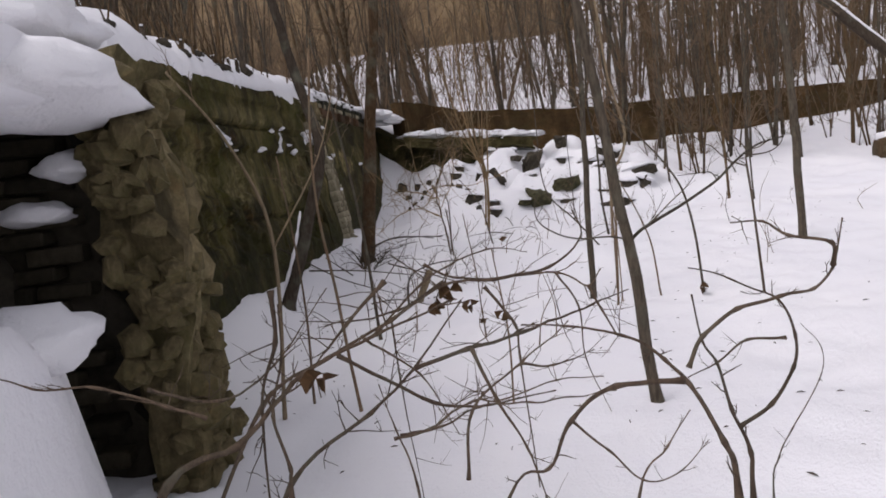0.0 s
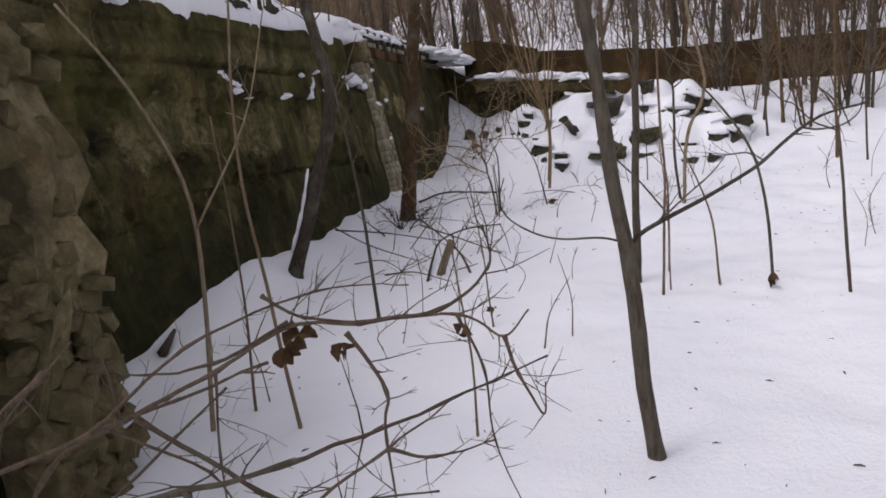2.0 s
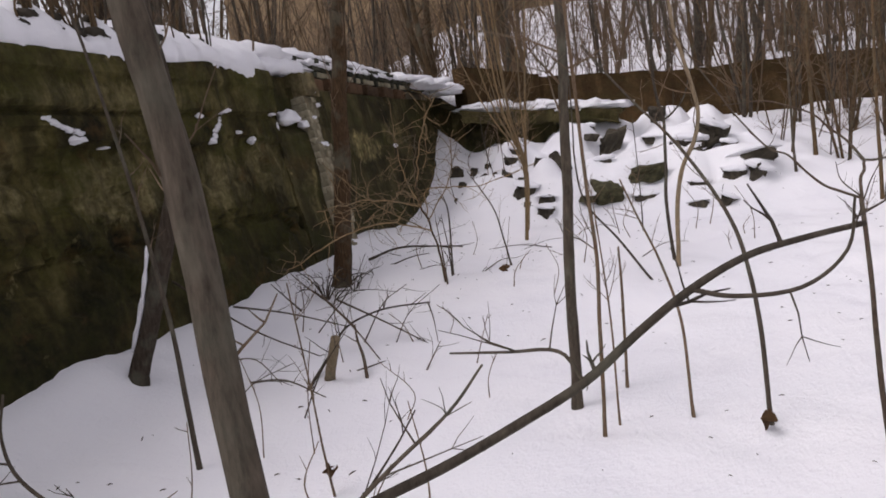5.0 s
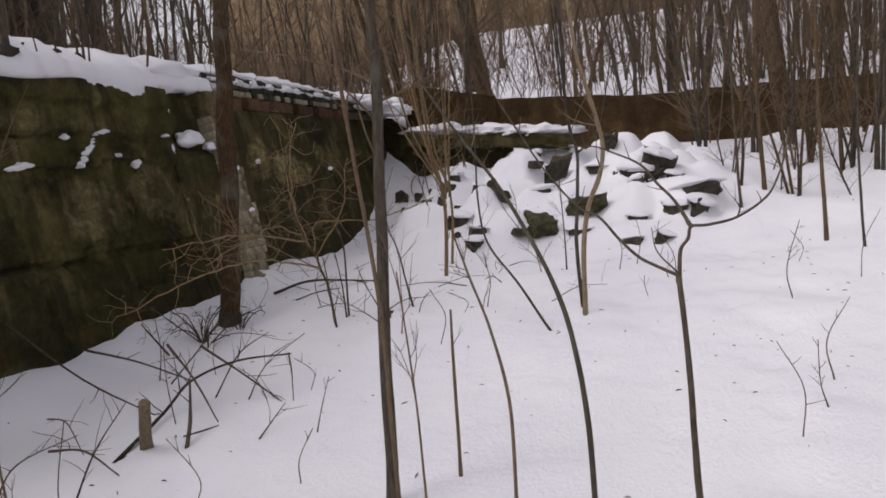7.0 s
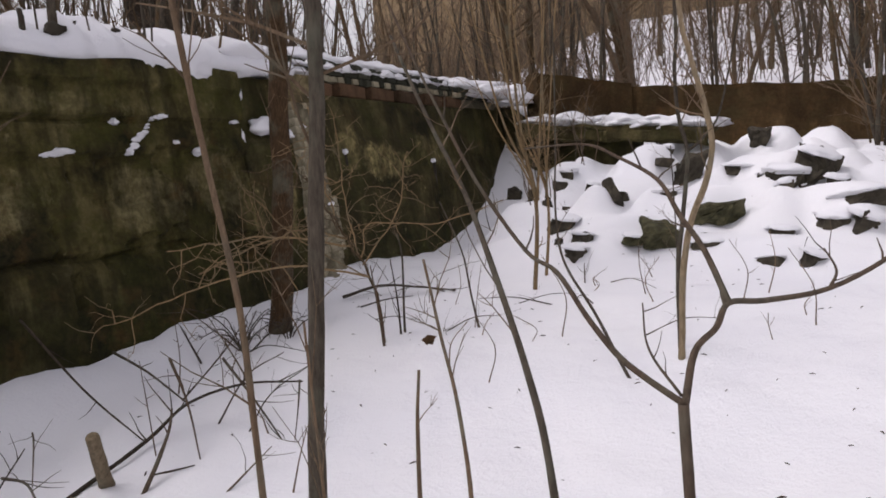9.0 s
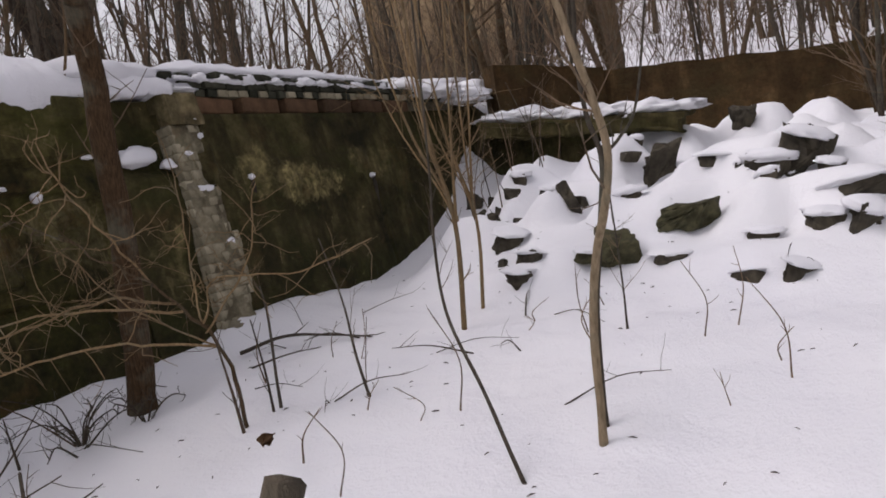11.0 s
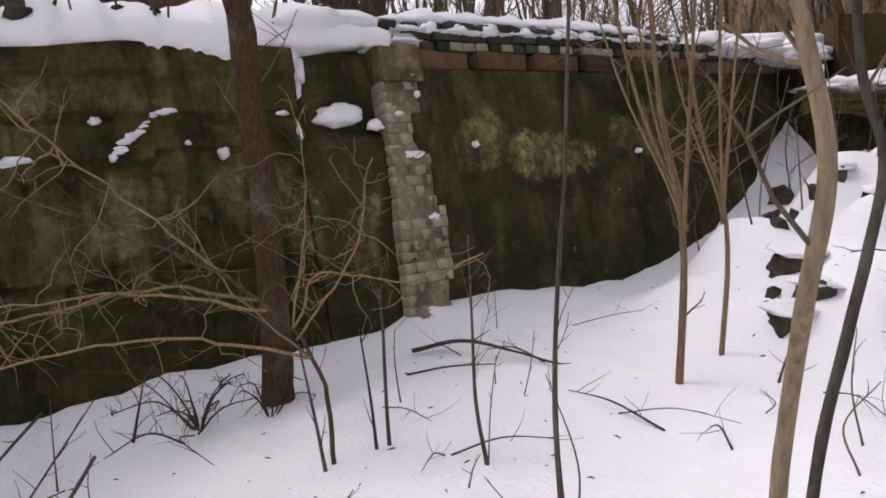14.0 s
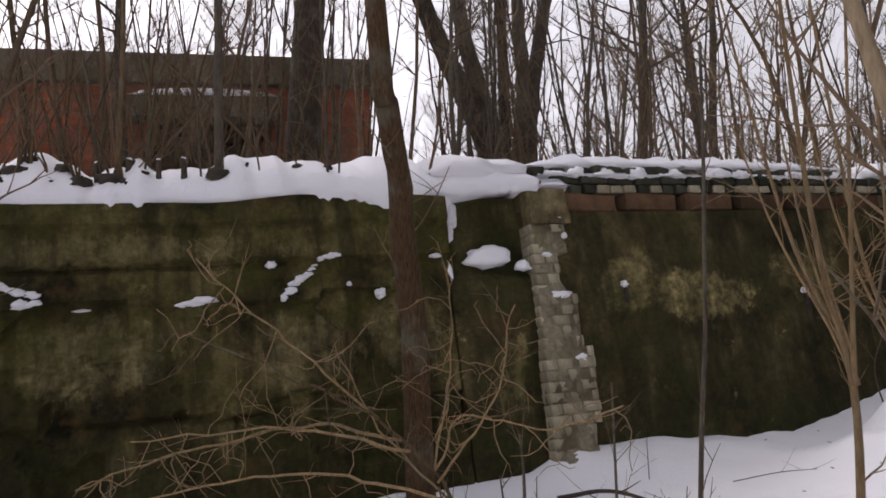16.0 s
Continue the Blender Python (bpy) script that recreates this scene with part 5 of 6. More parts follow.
# fallen sticks, a stump and thin shoots
stump = stem("stump", [foot(-0.33, 6.40), (-0.28, 6.34, 0.48), (-0.205, 6.26, 0.645)], 0.034, 0.029, TAN, "short snapped stump with pale wood", "stump", twigs=0, seed=50)


def lying(pts, r, mat, label, seed, tw=4):
    rng = random.Random(seed)
    t = thing("fallen_branch", pts[0], label, "branch", "fallen branches")
    bm = bmesh.new()
    o = Vector(pts[0])
    line = [p - o for p in curve_pts(pts, 5)]
    tube(bm, line, taper(len(line), r, r * 0.4), 6, 0.2)
    part("stem", bm, mat, t, smooth=True)
    for _ in range(tw):
        bm = bmesh.new()
        twiglets(bm, line, r * 0.4, rng, 1, 0.22, lift=0.2)
        part("twig", bm, mat, t)
    return t


def over(x, y, h):
    return (x, y, ground(x, y) + h)


lying([over(-1.04, 9.57, 0.03), over(-0.75, 9.75, 0.09), over(-0.4, 9.85, 0.06), over(-0.07, 9.9, 0.02)], 0.016, BARK, "grey fallen branch lying on the snow", 1)
lying([over(-1.75, 4.56, 0.03), over(-1.79, 4.80, 0.06)], 0.035, DARKB, "short dark log end sticking out of snow", 2, 0)
rng = random.Random(8)
BRUSH = "bare brushwood stick propped in the snow"
for k, (pts, r, tw) in enumerate((
        ([(-1.70, 7.02, 0.95), (-1.1, 6.93, 0.58), (-0.52, 6.81, 0.37)], 0.009, 2), ([(-1.52, 7.5, 0.63), (-0.95, 7.25, 0.60), (-0.40, 7.0, 0.53)], 0.010, 3),
        ([(-0.60, 7.1, 0.74), (-0.35, 6.95, 0.55), (-0.10, 6.75, 0.34)], 0.009, 3), ([(-0.42, 6.25, 0.33), (-0.446, 6.75, 0.416), (-0.40, 7.0, 0.53), (-0.187, 7.2, 0.589), (0.135, 7.3, 0.594)], 0.012, 6),
        ([(-0.68, 7.6, 0.60), (-0.2, 7.3, 0.46), (0.22, 7.02, 0.33)], 0.009, 4), ([(-0.07, 6.35, 0.33), (-0.15, 6.55, 0.44), (-0.23, 6.7, 0.514), (-0.25, 6.75, 0.60)], 0.013, 2),
        ([(-1.11, 7.85, 0.48), (-1.42, 8.0, 0.70)], 0.009, 3), ([(0.117, 7.3, 0.60), (0.17, 7.2, 0.5), (0.215, 7.08, 0.34)], 0.006, 2), ([(0.05, 8.36, 0.50), (0.04, 8.33, 0.8), (0.024, 8.3, 1.08)], 0.010, 4),
        ([(0.045, 8.62, 0.52), (0.04, 8.61, 0.8), (0.012, 8.6, 1.08)], 0.009, 3), ([(-0.2, 6.54, 0.35), (-0.045, 6.655, 0.37)], 0.008, 1), ([(0.25, 6.53, 0.33), (0.298, 6.8, 0.44)], 0.006, 3),
        ([(-0.75, 7.3, 0.42), (-0.5, 7.45, 0.72), (-0.4, 7.6, 0.95)], 0.006, 4), ([(-0.9, 8.05, 0.47), (-0.75, 7.85, 0.62), (-0.45, 7.6, 0.66)], 0.007, 6), ([(-1.0, 8.12, 0.5), (-1.15, 8.0, 0.7), (-1.2, 7.85, 0.85)], 0.006, 6),
        ([(-0.9, 8.12, 0.5), (-0.72, 8.2, 0.66), (-0.55, 8.35, 0.72)], 0.006, 7), ([(-0.9, 8.1, 0.5), (-0.6, 7.95, 0.6), (-0.3, 8.0, 0.55)], 0.005, 6), ([(-0.35, 7.15, 0.36), (-0.2, 7.25, 0.62), (-0.05, 7.4, 0.72)], 0.006, 4),
        ([(-0.1, 7.1, 0.35), (0.0, 7.2, 0.55), (0.2, 7.4, 0.7)], 0.005, 3), ([(-0.75, 6.2, 0.42), (-0.5, 6.15, 0.44), (-0.2, 6.0, 0.38)], 0.008, 4), ([(-1.1, 6.6, 0.45), (-0.8, 6.4, 0.5), (-0.55, 6.2, 0.40)], 0.006, 3),
        ([(-0.2, 5.7, 0.38), (-0.1, 5.75, 0.6), (0.05, 5.8, 0.8)], 0.005, 5), ([(-0.6, 5.7, 0.40), (-0.5, 5.75, 0.55), (-0.3, 5.9, 0.62)], 0.005, 5))):
    lying(pts, r, (DARKB, BARK, CANE)[k % 3], BRUSH, 60 + k, tw)
for k in range(14):
    x, y = rng.uniform(-1.2, 1.8), rng.uniform(8.4, 10.6)
    a, ln = rng.uniform(0, 6.3), rng.uniform(0.2, 0.7)
    lying([over(x, y, 0.005), over(x + math.cos(a) * ln * 0.5, y + math.sin(a) * ln * 0.5, 0.05), over(x + math.cos(a) * ln, y + math.sin(a) * ln, 0.01)], rng.uniform(0.003, 0.008), rng.choice([BARK, DARKB]), "thin twig lying on the snow", 120 + k, 3)
for k in range(46):
    x, y = rng.choice([(rng.uniform(-1.0, 0.8), rng.uniform(3.4, 7.5)), (rng.uniform(-0.6, 1.7), rng.uniform(7.5, 10.4)), (rng.uniform(2.2, 6.5), rng.uniform(6.0, 10.5))])
    h = rng.uniform(0.1, 0.55)
    stem("shoot", [foot(x, y), (x + rng.uniform(-0.06, 0.06), y, ground(x, y) + h * 0.5), (x + rng.uniform(-0.15, 0.15), y + rng.uniform(-0.1, 0.1), ground(x, y) + h)], rng.uniform(0.003, 0.006), 0.002, TWIG, "small dry shoot poking through the snow", "shoot", twigs=2, reach=0.08, group="dry shoots", seed=200 + k, sides=5, deep=1)


# fallen trunk and a snow-lined leaning tree at the edge of the hollow
log = thing("fallen_log", (7.13, 11.5, 0.93), "thick brown fallen log lying on the snow", "log")
bm = bmesh.new()
line = curve_pts([(0, 0, 0.12), (1.2, -0.25, 0.1), (3.0, -0.7, 0.05)], 6)
tube(bm, line, [0.2] + [0.255] * (len(line) - 2) + [0.22], 14, 0.08)
part("trunk", bm, BROWN, log, smooth=True)
bm = bmesh.new()
tube(bm, [p + Vector((0, 0, 0.22)) for p in line], [0.06] + [0.1] * (len(line) - 2) + [0.06], 8, 0.3)
part("snow_strip", bm, SNOW, log, "thin snow along the top", True)
bent = stem("tree", [foot(8.35, 10.9), (7.75, 11.0, 1.9), (6.85, 11.0, 2.75), (5.95, 11.0, 3.6), (4.6, 11.1, 5.0)], 0.11, 0.05, DARKB, "dark leaning tree with a line of snow on it", twigs=12, reach=0.9, seed=61)
bm = bmesh.new()
o = Vector(foot(8.35, 10.9))
line = [Vector(p) - o for p in curve_pts([(7.8, 11.0, 2.0), (6.85, 11.0, 2.86), (5.95, 11.0, 3.69), (4.9, 11.05, 4.75)], 6)]
tube(bm, line, [0.035] * len(line), 6, 0.4)
part("snow_strip", bm, SNOW, bent, "line of snow on the bark", True)


# ---- brick shed on the bank ----
def brick_wall_mat():
    m, n, l, b = material("shed_brickwork", 0.9, 0.15)
    tc = n.new("ShaderNodeTexCoord")
    mp = n.new("ShaderNodeMapping")
    mp.inputs["Rotation"].default_value = (radians(90), 0, radians(90))
    t = n.new("ShaderNodeTexBrick")
    t.inputs["Scale"].default_value = 1.0
    t.inputs["Brick Width"].default_value, t.inputs["Row Height"].default_value, t.inputs["Mortar Size"].default_value = 0.26, 0.077, 0.008
    t.inputs["Color1"].default_value, t.inputs["Color2"].default_value, t.inputs["Mortar"].default_value = (0.40, 0.115, 0.052, 1), (0.29, 0.080, 0.040, 1), (0.20, 0.13, 0.10, 1)
    cx = n.new("ShaderNodeSeparateXYZ")
    cb = n.new("ShaderNodeCombineXYZ")
    l.new(tc.outputs["Object"], cx.inputs[0])
    l.new(cx.outputs[1], cb.inputs[0])
    l.new(cx.outputs[2], cb.inputs[1])
    l.new(cb.outputs[0], t.inputs["Vector"])
    st = ramp(n, l, noise_tex(n, l, 1.3, 7, 0.65), (0.35, (0.45, 0.42, 0.40)), (0.65, (1, 1, 1)))
    l.new(mix(n, l, 0.85, t.outputs[0], st, "MULTIPLY"), b.inputs["Base Color"])
    bump(n, l, b, t.outputs[1], 0.4, -0.01)
    return m


SHEDB = brick_wall_mat()
SHEDC = make_concrete("eaves_concrete", (0.10, 0.085, 0.060), (0.20, 0.175, 0.125), (0.30, 0.265, 0.20), (0.15, 0.14, 0.085), (0.20, 0.145, 0.085))


def bevel_box(name, lo, hi, mat, parent, label="", bev=0.02):
    bm = bmesh.new()
    bmesh.ops.create_cube(bm, size=1)
    for v in bm.verts:
        v.co = Vector([a + (c + 0.5) * (b - a) for a, b, c in zip(lo, hi, v.co)])
    bmesh.ops.bevel(bm, geom=list(bm.edges), offset=bev, segments=1, affect="EDGES")
    return part(name, bm, mat, parent, label)


shed = thing("brick_shed", (-6.8, 10.5, 2.55), "low red brick shed with grey concrete eaves and snowy roof", "shed")
shed.rotation_euler = (0, 0, radians(-10.8))
# its front looks along +x; the opening runs through the front wall
for lo, hi in (((-0.3, -12, -0.3), (0, -3.05, 2.65)), ((-0.3, -1.55, -0.3), (0, 0, 2.65)), ((-0.3, -3.05, 2.25), (0, -1.55, 2.65)), ((-0.3, -3.05, -0.3), (0, -1.55, 0.9))):
    bevel_box("wall", lo, hi, SHEDB, shed, "weathered red brickwork", 0.004)
bevel_box("wall", (-5, -0.3, -0.3), (-0.3, 0, 2.65), SHEDB, shed, "", 0.004)
bevel_box("wall", (-5, -12, -0.3), (-4.7, -0.3, 2.65), SHEDB, shed, "", 0.004)
bevel_box("wall", (-4.7, -12, -0.3), (-0.3, -11.7, 2.65), SHEDB, shed, "", 0.004)
bevel_box("roof", (-5.15, -12.15, 2.65), (0.14, 0.14, 3.07), SHEDC, shed, "grey concrete eaves band")
bevel_box("lintel", (0.0, -3.3, 2.10), (0.32, -1.3, 2.42), SHEDC, shed, "concrete canopy over the opening")
bevel_box("window_frame", (-0.2, -2.38, 0.9), (-0.12, -2.28, 2.25), DARKB, shed, "dark wooden post", 0.008)
bm = bmesh.new()
bmesh.ops.create_grid(bm, x_segments=60, y_segments=120, size=0.5)
for v in bm.verts:
    x, y = v.co.x * 5.2 - 2.5, v.co.y * 12.2 - 6.0
    e = min(1, (0.5 - abs(v.co.x)) * 20, (0.5 - abs(v.co.y)) * 40)
    v.co = Vector((x, y, 3.075 + 0.09 * e * (1 + 0.4 * noise.noise(Vector((x, y, 0))))))
part("snow_cover", bm, SNOW, shed, "thin snow on the roof", True)
lump((0.22, 1.05, 0.085), 4, SNOW, "snow_cover", shed, "snow on the canopy", (0.18, -2.3, 2.44), 0.2, 0.3)
for k, (y0, z0, y1, z1, r) in enumerate(((8.55, 2.75, 7.35, 4.15, 0.020), (7.1, 2.8, 8.0, 3.95, 0.014), (7.0, 2.8, 7.75, 3.75, 0.011), (6.2, 2.8, 7.0, 4.3, 0.014), (6.0, 2.8, 6.55, 3.9, 0.011), (8.9, 2.8, 8.1, 3.8, 0.010), (7.5, 2.8, 6.7, 3.6, 0.009))):
    x = -3.0 - 0.1 * k
    stem("shoot", [(x, y0, z0), (x - 0.1, y0 * 0.6 + y1 * 0.4, z0 * 0.6 + z1 * 0.4 + 0.06), (x - 0.2, y1, z1)], r, r * 0.5, CANE if k % 2 else BROWN, "slanting bare shoot before the brick shed", "shoot", twigs=7, reach=0.5, group="slanting shoots on the bank", seed=910 + k)


# ---- woods ----
def tree_kind(seed, height, r, mat, fork=False, shoots=26, low_limb=0.3, bend=0.05, fine=7):
    """Bare winter tree: trunk, limbs, and a crown of twigs."""
    rng = random.Random(seed)
    t = thing("woodland_tree", (0, 0, 0), "bare winter tree in the snowy wood", "tree", "woodland trees")
    way = Vector((rng.uniform(-0.1, 0.1), rng.uniform(-0.1, 0.1), 1))
    lines = []
    bm = bmesh.new()
    for s in range(2 if fork else 1):
        p, pts = Vector((0.06 * s, 0.1 * s, -0.4)), []
        w = way + Vector((rng.uniform(-0.22, 0.22), rng.uniform(-0.22, 0.22), 0)) * (1 if fork else 0.2)
        for i in range(11):
            pts.append(p.copy())
            w += Vector((rng.uniform(-bend, bend), rng.uniform(-bend, bend), 0))
            p = p + w.normalized() * height / 10
        rr = [r * (1.3 if i == 0 else 1) * (1 - 0.085 * i) for i in range(11)]
        tube(bm, pts, rr, 8, 0.12)
        lines.append(pts)
    part("trunk", bm, mat, t, smooth=True)
    bm = bmesh.new()
    tw = bmesh.new()
    for pts in lines:
        for k in range(shoots // len(lines)):
            i = rng.randrange(max(1, int(10 * low_limb)), 10)
            p = pts[i].lerp(pts[min(10, i + 1)], rng.random())
            a = rng.uniform(0, 6.3)
            d = Vector((math.cos(a), math.sin(a), rng.uniform(0.3, 1.2))).normalized()
            ln = height * rng.uniform(0.10, 0.28) * (1.15 - 0.07 * i)
            l = [p]
            for j in range(4):
                d = (d + Vector((rng.uniform(-0.2, 0.2), rng.uniform(-0.2, 0.2), rng.uniform(-0.05, 0.25)))).normalized()
                l.append(l[-1] + d * ln / 4)
            q = r * rng.uniform(0.16, 0.34)
            tube(bm, l, taper(5, q, q * 0.3), 5)
            twiglets(tw, l, max(0.004, q * 0.25), rng, fine, ln * 0.55, depth=2)
    part("limb_crown", bm, mat, t)
    part("twig_crown", tw, TWIG, t)
    return t


def whip_kind(seed, height, r, mat):
    rng = random.Random(seed)
    t = thing("woodland_sapling", (0, 0, 0), "thin bare sapling in the snowy wood", "sapling", "woodland saplings")
    bm = bmesh.new()
    tw = bmesh.new()
    for s in range(rng.choice([1, 1, 2, 3])):
        p = Vector((rng.uniform(-0.1, 0.1), rng.uniform(-0.1, 0.1), -0.3))
        w = Vector((rng.uniform(-0.2, 0.2), rng.uniform(-0.2, 0.2), 1))
        l = []
        for i in range(7):
            l.append(p.copy())
            w += Vector((rng.uniform(-0.09, 0.09), rng.uniform(-0.09, 0.09), 0))
            p = p + w.normalized() * height / 6
        tube(bm, l, taper(7, r, r * 0.35), 6)
        twiglets(tw, l, r * 0.3, rng, 14, height * 0.16, depth=2)
    part("stem", bm, mat, t, smooth=True)
    part("twig_crown", tw, TWIG, t)
    return t


KINDS = [tree_kind(1, 11, 0.13, BROWN), tree_kind(2, 13, 0.17, DARKB, True), tree_kind(3, 10, 0.10, BARK), tree_kind(4, 12, 0.12, BROWN, True), tree_kind(5, 9, 0.075, BARK), tree_kind(6, 14, 0.21, DARKB, False, 30), tree_kind(7, 7.5, 0.055, TWIG, True, 40, 0.12, 0.16, 9), tree_kind(8, 9, 0.075, BROWN, True, 36, 0.15, 0.13, 9), tree_kind(9, 6, 0.045, BARK, True, 40, 0.10, 0.18, 9)]
WHIPS = [whip_kind(s, h, r, m) for s, h, r, m in ((11, 4.2, 0.022, BROWN), (12, 5.5, 0.03, BARK), (13, 3.0, 0.016, TWIG), (14, 6.5, 0.036, BROWN), (15, 2.2, 0.012, DARKB))]
used = set()


def plant(kinds, k, x, y, turn, size=1.0):
    src = kinds[k]
    m = Matrix.LocRotScale((x, y, ground(x, y)), Euler((0, 0, turn)), None)
    if src.name in used:
        ob = copy_thing(src, m)
    else:
        used.add(src.name)
        src.matrix_basis = m
        ob = src
    ob.scale = (size,) * 3
    return ob


rng = random.Random(99)


def clear(x, y):
    return not (-13 < x < -5.2 and -4 < y < 12.5)


n = 0
while n < 80:
    x, y = rng.uniform(-22, 26), 16.9 + 40 * rng.random() ** 1.5
    if x < -8 and y < 14:
        continue
    plant(KINDS, rng.choice((6, 7, 8, 4, 7) if x < -3 else (0, 2, 6, 3, 4, 7, 0, 8, 6)), x, y, rng.uniform(0, 6.3), rng.uniform(0.75, 1.15))
    n += 1
n = 0
while n < 30:
    x, y = rng.uniform(-24, -3.6), rng.uniform(3, 22)
    if clear(x, y):
        plant(KINDS, rng.choice((6, 7, 8, 4, 6)), x, y, rng.uniform(0, 6.3), rng.uniform(0.7, 1.1))
        n += 1
n = 0
while n < 160:
    x, y = rng.uniform(-14, 20), 16.6 + 22 * rng.random() ** 1.6
    plant(WHIPS, rng.randrange(5), x, y, rng.uniform(0, 6.3), rng.uniform(0.7, 1.3))
    n += 1
for k in range(60):
    plant(WHIPS, rng.randrange(5), rng.uniform(4, 16), rng.uniform(16.7, 26), rng.uniform(0, 6.3), rng.uniform(0.8, 1.4))
for k in range(24):
    plant(KINDS, rng.choice((0, 2, 4)), rng.uniform(4, 18), rng.uniform(18, 32), rng.uniform(0, 6.3), rng.uniform(0.7, 1.1))
for k in range(70):
    x, y = rng.uniform(3.6, 11), rng.uniform(11.6, 15.7)
    plant(WHIPS, rng.randrange(5), x, y, rng.uniform(0, 6.3), rng.uniform(0.5, 1.1))
for k in range(70):
    x, y = rng.uniform(-6.5, -2.7), rng.uniform(4.0, 16)
    if clear(x, y) or x > -6.2:
        plant(WHIPS, rng.randrange(5), x, y, rng.uniform(0, 6.3), rng.uniform(0.4, 0.9))
for k in range(34):
    plant(WHIPS, rng.choice((2, 4, 0)), rng.uniform(-5.6, -2.9), rng.uniform(5.8, 9.6), rng.uniform(0, 6.3), rng.uniform(0.35, 0.7))
for k in range(16):
    plant(KINDS, rng.choice((6, 8)), rng.uniform(-6.2, -3.4), rng.uniform(3.5, 11.5), rng.uniform(0, 6.3), rng.uniform(0.4, 0.75))
# trees singled out on the hill and the bank
plant(KINDS, 5, -1.7, 28.7, 0.4, 1.2)
plant(KINDS, 0, 6.2, 19.5, 1.0, 1.3)
for k, x, y, s in ((5, -5.0, 8.95, 1.0), (1, -10.5, 21, 0.9), (2, -7.5, 16, 1.2)):
    plant(KINDS, k, x, y, k + s, s)

BANK = "dark bare tree leaning over the bank behind the wall"
for k, (pts, r) in enumerate(((((11.75, 3.0), (11.48, 3.8), (11.07, 4.75), (10.63, 5.73), (9.9, 7.6), (9.4, 10)), 0.17), (((11.8, 3.0), (11.62, 3.83), (11.39, 4.7), (11.16, 5.8), (10.9, 8), (10.8, 11)), 0.15), (((11.7, 3.0), (11.75, 3.88), (11.8, 4.8), (11.84, 5.89), (12.0, 9), (12.0, 12)), 0.10), (((11.9, 3.0), (12.01, 3.89), (12.14, 4.9), (12.13, 5.93), (12.2, 9), (12.4, 12)), 0.13), (((12.1, 3.0), (12.18, 3.9), (12.3, 4.77), (12.59, 6.0), (13.1, 8.5), (13.3, 11)), 0.14))):
    stem("tree", [(-5.0 - 0.05 * k, y, z) for y, z in pts], r, r * 0.5, DARKB if k % 2 == 0 else BARK, BANK, "tree", twigs=9, reach=1.6, seed=700 + k, sides=10)

# scrub at the wall's far end
for k in range(16):
    x, y = rng.uniform(-0.6, 0.6), rng.uniform(11.6, 13.9)
    z = ground(x, y) + rubble(x, y)
    stem("shoot", [(x, y, z), (x + rng.uniform(-0.1, 0.1), y, z + 0.4), (x + rng.uniform(-0.4, 0.4), y + rng.uniform(-0.3, 0.3), z + rng.uniform(0.6, 1.2))], 0.007, 0.003, TWIG if k % 2 else BARK, "thin bare shoot among the snowy rubble", "shoot", twigs=4, reach=0.35, group="shoots among the rubble", seed=800 + k)
for k, (x, y, s) in enumerate(((-0.72, 13.75, 0.12), (-0.62, 13.4, 0.07), (-0.45, 13.6, 0.08), (-0.3, 13.0, 0.05), (-0.5, 12.9, 0.06), (-0.15, 12.5, 0.06), (-0.05, 12.2, 0.05), (0.1, 11.9, 0.05), (0.3, 11.7, 0.06), (-0.35, 12.6, 0.04), (0.45, 11.95, 0.07), (0.2, 12.1, 0.04), (-0.6, 12.55, 0.035), (0.55, 11.1, 0.05))):
    rock((x, y, ground(x, y) + rubble(x, y) + 0.02), (s, s * 0.8, s * 1.1), 900 + k, k * 40, 14, 0.0)

# thickets on the hill
def thicket(name, count, x0, x1, y0, y1, h0, h1, r0, r1, mat, label, seed):
    rng = random.Random(seed)
    bm = bmesh.new()
    for k in range(count):
        x, y = rng.uniform(x0, x1), rng.uniform(y0, y1)
        b = Vector((x, y, ground(x, y) - 0.05))
        h = rng.uniform(h0, h1)
        a = Vector((rng.uniform(-0.45, 0.45), rng.uniform(-0.45, 0.45), 1))
        r = rng.uniform(r0, r1)
        pts = [b, b + a * h * 0.5 + Vector((rng.uniform(-0.12, 0.12), 0, 0)) * h, b + a * h + Vector((rng.uniform(-0.5, 0.5), rng.uniform(-0.5, 0.5), -0.1 * h))]
        tube(bm, pts, [r, r * 0.7, r * 0.3], 3)
        for q in range(4):
            p = pts[0].lerp(pts[1], rng.uniform(0.3, 1.0)) if q % 2 else pts[1].lerp(pts[2], rng.uniform(0.0, 0.8))
            e = p + Vector((rng.uniform(-1, 1), rng.uniform(-1, 1), rng.uniform(-0.1, 0.9))) * h * 0.3
            tube(bm, [p, p.lerp(e, 0.5) + Vector((0, 0, 0.04 * h)), e], [r * 0.55, r * 0.4, r * 0.2], 3)
    return tagged(part(name, bm, mat), label, "thicket", kind="stuff")


thicket("thicket", 2600, -24, 30, 16.8, 38, 0.8, 3.2, 0.006, 0.015, CANE, "dense leafless brown thicket on the snowy hillside", 5)
thicket("far_thicket", 1800, -45, 45, 36, 62, 2.0, 5.0, 0.02, 0.045, BROWN, "far brown wood on the top of the hill", 6)
thicket("bank_thicket", 500, -9, -2.8, 13.5, 24, 0.6, 2.2, 0.005, 0.011, TWIG, "low leafless scrub on the bank behind the wall", 7)

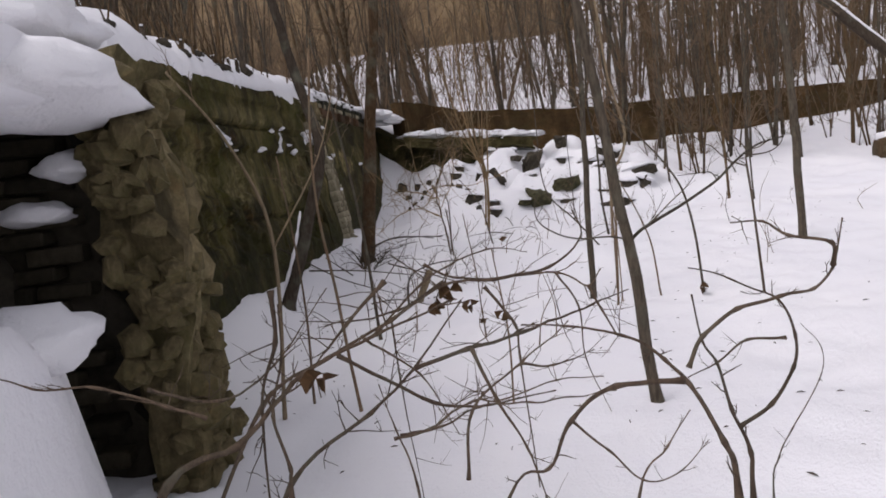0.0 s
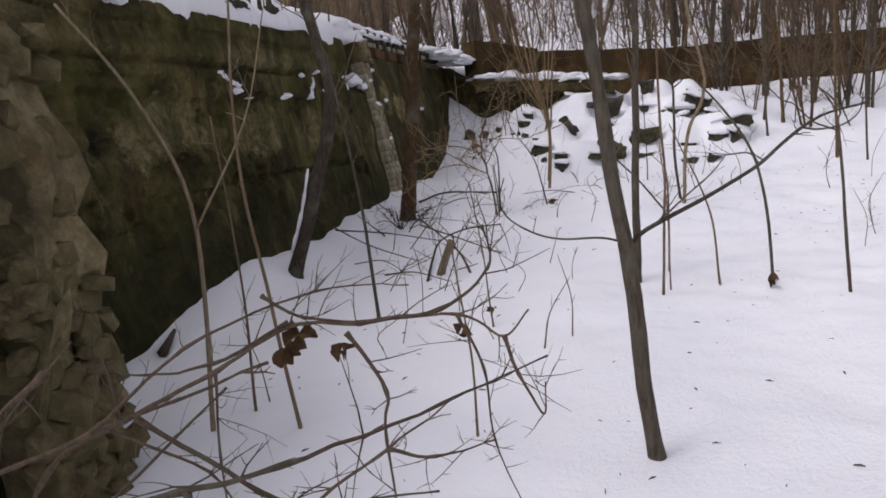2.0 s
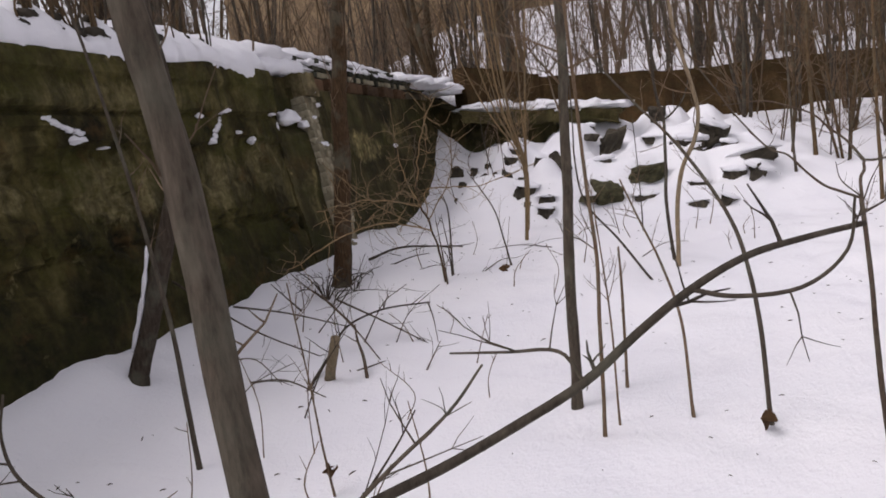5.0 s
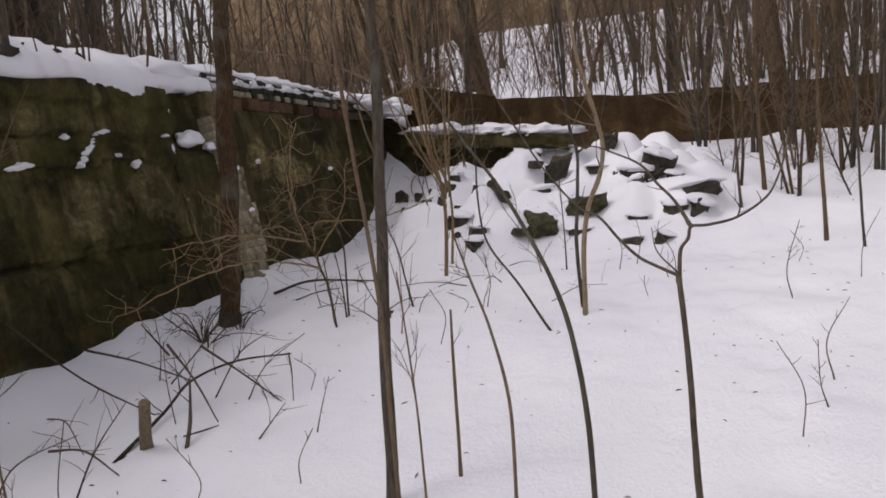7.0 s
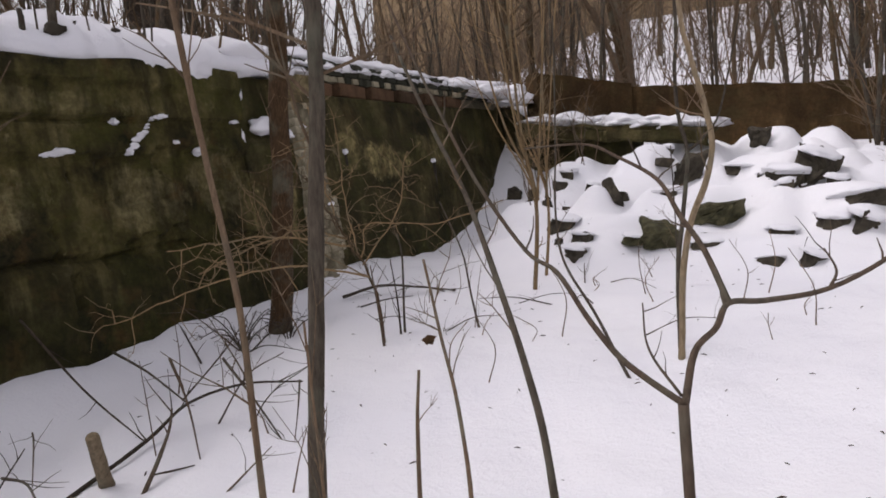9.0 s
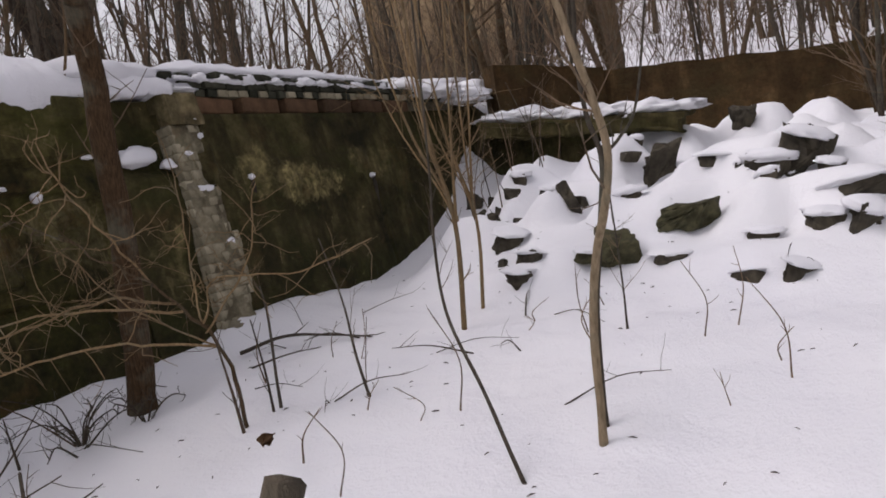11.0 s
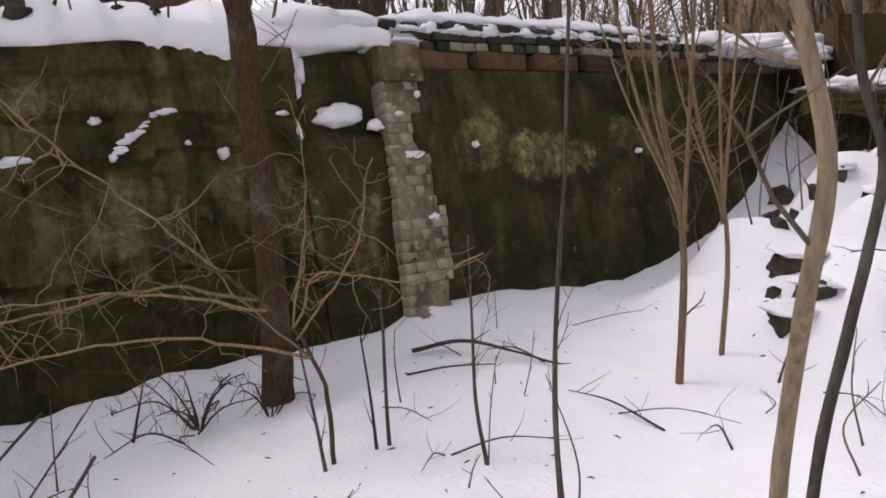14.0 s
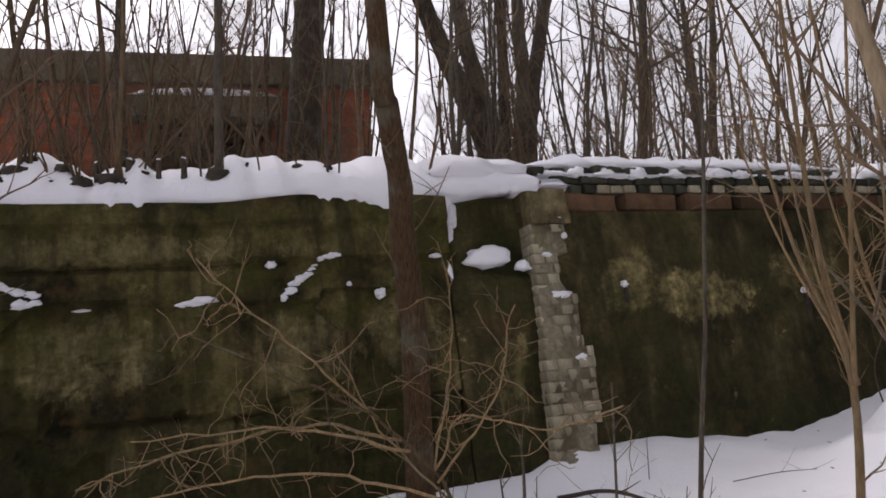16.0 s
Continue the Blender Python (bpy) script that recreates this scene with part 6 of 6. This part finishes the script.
# dark tufts and stubs that stick out of the snow on the wall's top
def snow_front(y, z):
    """Front of the sloping snow on the wall's top at the height z."""
    back = 0.0 if z < 2.76 else 0.6 * (z - 2.76) if z < 2.82 else 0.036 + 1.3 * (z - 2.82)
    return wall_x(y, 2.665) + 0.085 - back


def tuft(y, z, size, seed, stalks=3):
    rng = random.Random(seed)
    x = snow_front(y, z) - size * 0.12
    t = thing("tuft", (x, y, z), "dark stubby root tuft half sunk in wall-top snow", "tuft", "tufts on the bank")
    lump((size * 0.5, size * 0.65, size * 0.42), seed, DARK, "root", t, "dark rooty clump", (0, 0, size * 0.1), 0.45, 1, 3, 1.9)
    for k in range(stalks):
        bm = bmesh.new()
        a = Vector((rng.uniform(-0.45, 0.2), rng.uniform(-0.5, 0.5), 1))
        tube(bm, [Vector((0, 0, 0)), a * size * 1.2, a * size * rng.uniform(2.0, 5.5) + Vector((0, rng.uniform(-0.1, 0.1), 0))], [0.009, 0.007, 0.003], 6)
        part("stalk", bm, BROWN, t, smooth=True)


def stub(y, z, h, r, seed):
    rng = random.Random(seed)
    x = snow_front(y, z) - r * 0.3
    t = thing("stub", (x, y, z), "short dark cut stub with a snow cap on the wall top", "stub", "stubs on the bank")
    bm = bmesh.new()
    tube(bm, [Vector((0, 0, -0.08)), Vector((0, rng.uniform(-0.01, 0.01), h * 0.5)), Vector((rng.uniform(-0.01, 0.01), rng.uniform(-0.015, 0.015), h))], [r * 1.2, r, r * 0.85], 9, 0.2)
    part("stump", bm, DARKB, t, smooth=True)
    lump((r * 0.8, r * 0.9, r * 0.55), seed, SNOW, "snow_cap", t, "snow cap", (0, 0, h), 0.3, 0.4, 2)


for k, (y, z, s, n) in enumerate(((6.70, 2.74, 0.11, 2), (6.78, 2.84, 0.09, 3), (6.87, 2.73, 0.13, 4), (7.05, 2.75, 0.15, 3), (7.12, 2.73, 0.10, 1), (6.53, 2.80, 0.13, 3), (6.43, 2.74, 0.10, 2), (6.60, 2.88, 0.12, 4), (7.16, 2.89, 0.09, 1), (7.24, 2.81, 0.05, 1), (7.70, 2.79, 0.15, 0), (8.23, 2.88, 0.07, 1), (8.44, 2.88, 0.06, 2), (6.2, 2.76, 0.12, 3), (5.9, 2.8, 0.13, 2), (5.5, 2.76, 0.1, 3), (5.1, 2.8, 0.12, 2), (4.6, 2.78, 0.1, 2), (9.95, 2.75, 0.11, 0))):
    tuft(y, z, s * 0.85, 300 + k, n)
for k, (y, z, h, r) in enumerate(((7.33, 2.84, 0.075, 0.016), (7.48, 2.82, 0.10, 0.019), (7.16, 2.86, 0.06, 0.022), (6.97, 2.84, 0.05, 0.016), (6.3, 2.84, 0.08, 0.018), (5.7, 2.86, 0.07, 0.02), (7.88, 2.86, 0.05, 0.012))):
    stub(y, z, h, r, 340 + k)
# shoots that grow out of the wall's top
for k, (y, z, r, h, dy) in enumerate(((7.70, 2.74, 0.031, 4.5, 0.1), (7.09, 2.72, 0.020, 2.2, 0.12), (7.59, 2.68, 0.008, 0.9, -0.03), (7.98, 2.67, 0.007, 0.8, -0.12), (8.42, 2.72, 0.012, 2.4, 0.02), (9.13, 2.75, 0.012, 1.4, 0.45), (7.0, 2.74, 0.009, 1.3, -0.2), (6.86, 2.74, 0.008, 0.9, -0.3), (7.24, 2.8, 0.008, 1.0, 0.2), (6.6, 2.8, 0.011, 1.8, 0.1), (8.5, 2.8, 0.008, 0.9, 0.1))):
    x = snow_front(y, z) - 0.02
    stem("shoot", [(x - 0.03, y, z - 0.01), (x - 0.03, y + dy * 0.25, z + h * 0.3), (x - 0.06, y + dy * 0.45, z + h * 0.6), (x - 0.1, y + dy, z + h)], r, r * 0.55, BROWN if k % 2 else BARK, "bare shoot growing out of the snow on the wall top", "shoot", twigs=7, reach=0.35, seed=360 + k)

# litter on the snow
bm = bmesh.new()
for k in range(420):
    x, y = rng.uniform(-1.4, 5.0), rng.uniform(1.5, 12.0)
    if x < wall_x(y, 0.6) + 0.1:
        continue
    p = Vector((x, y, ground(x, y) + rubble(x, y) + 0.004))
    s, a = rng.uniform(0.006, 0.022), rng.uniform(0, 6.3)
    d = Vector((math.cos(a), math.sin(a), rng.uniform(-0.1, 0.3))) * s
    tube(bm, [p - d, p + Vector((0, 0, 0.003)), p + d], [0.002, s * 0.22, 0.001], 4)
tagged(part("litter", bm, DARKB), "scattered bark flakes and leaf bits on the snow", "litter", kind="stuff")
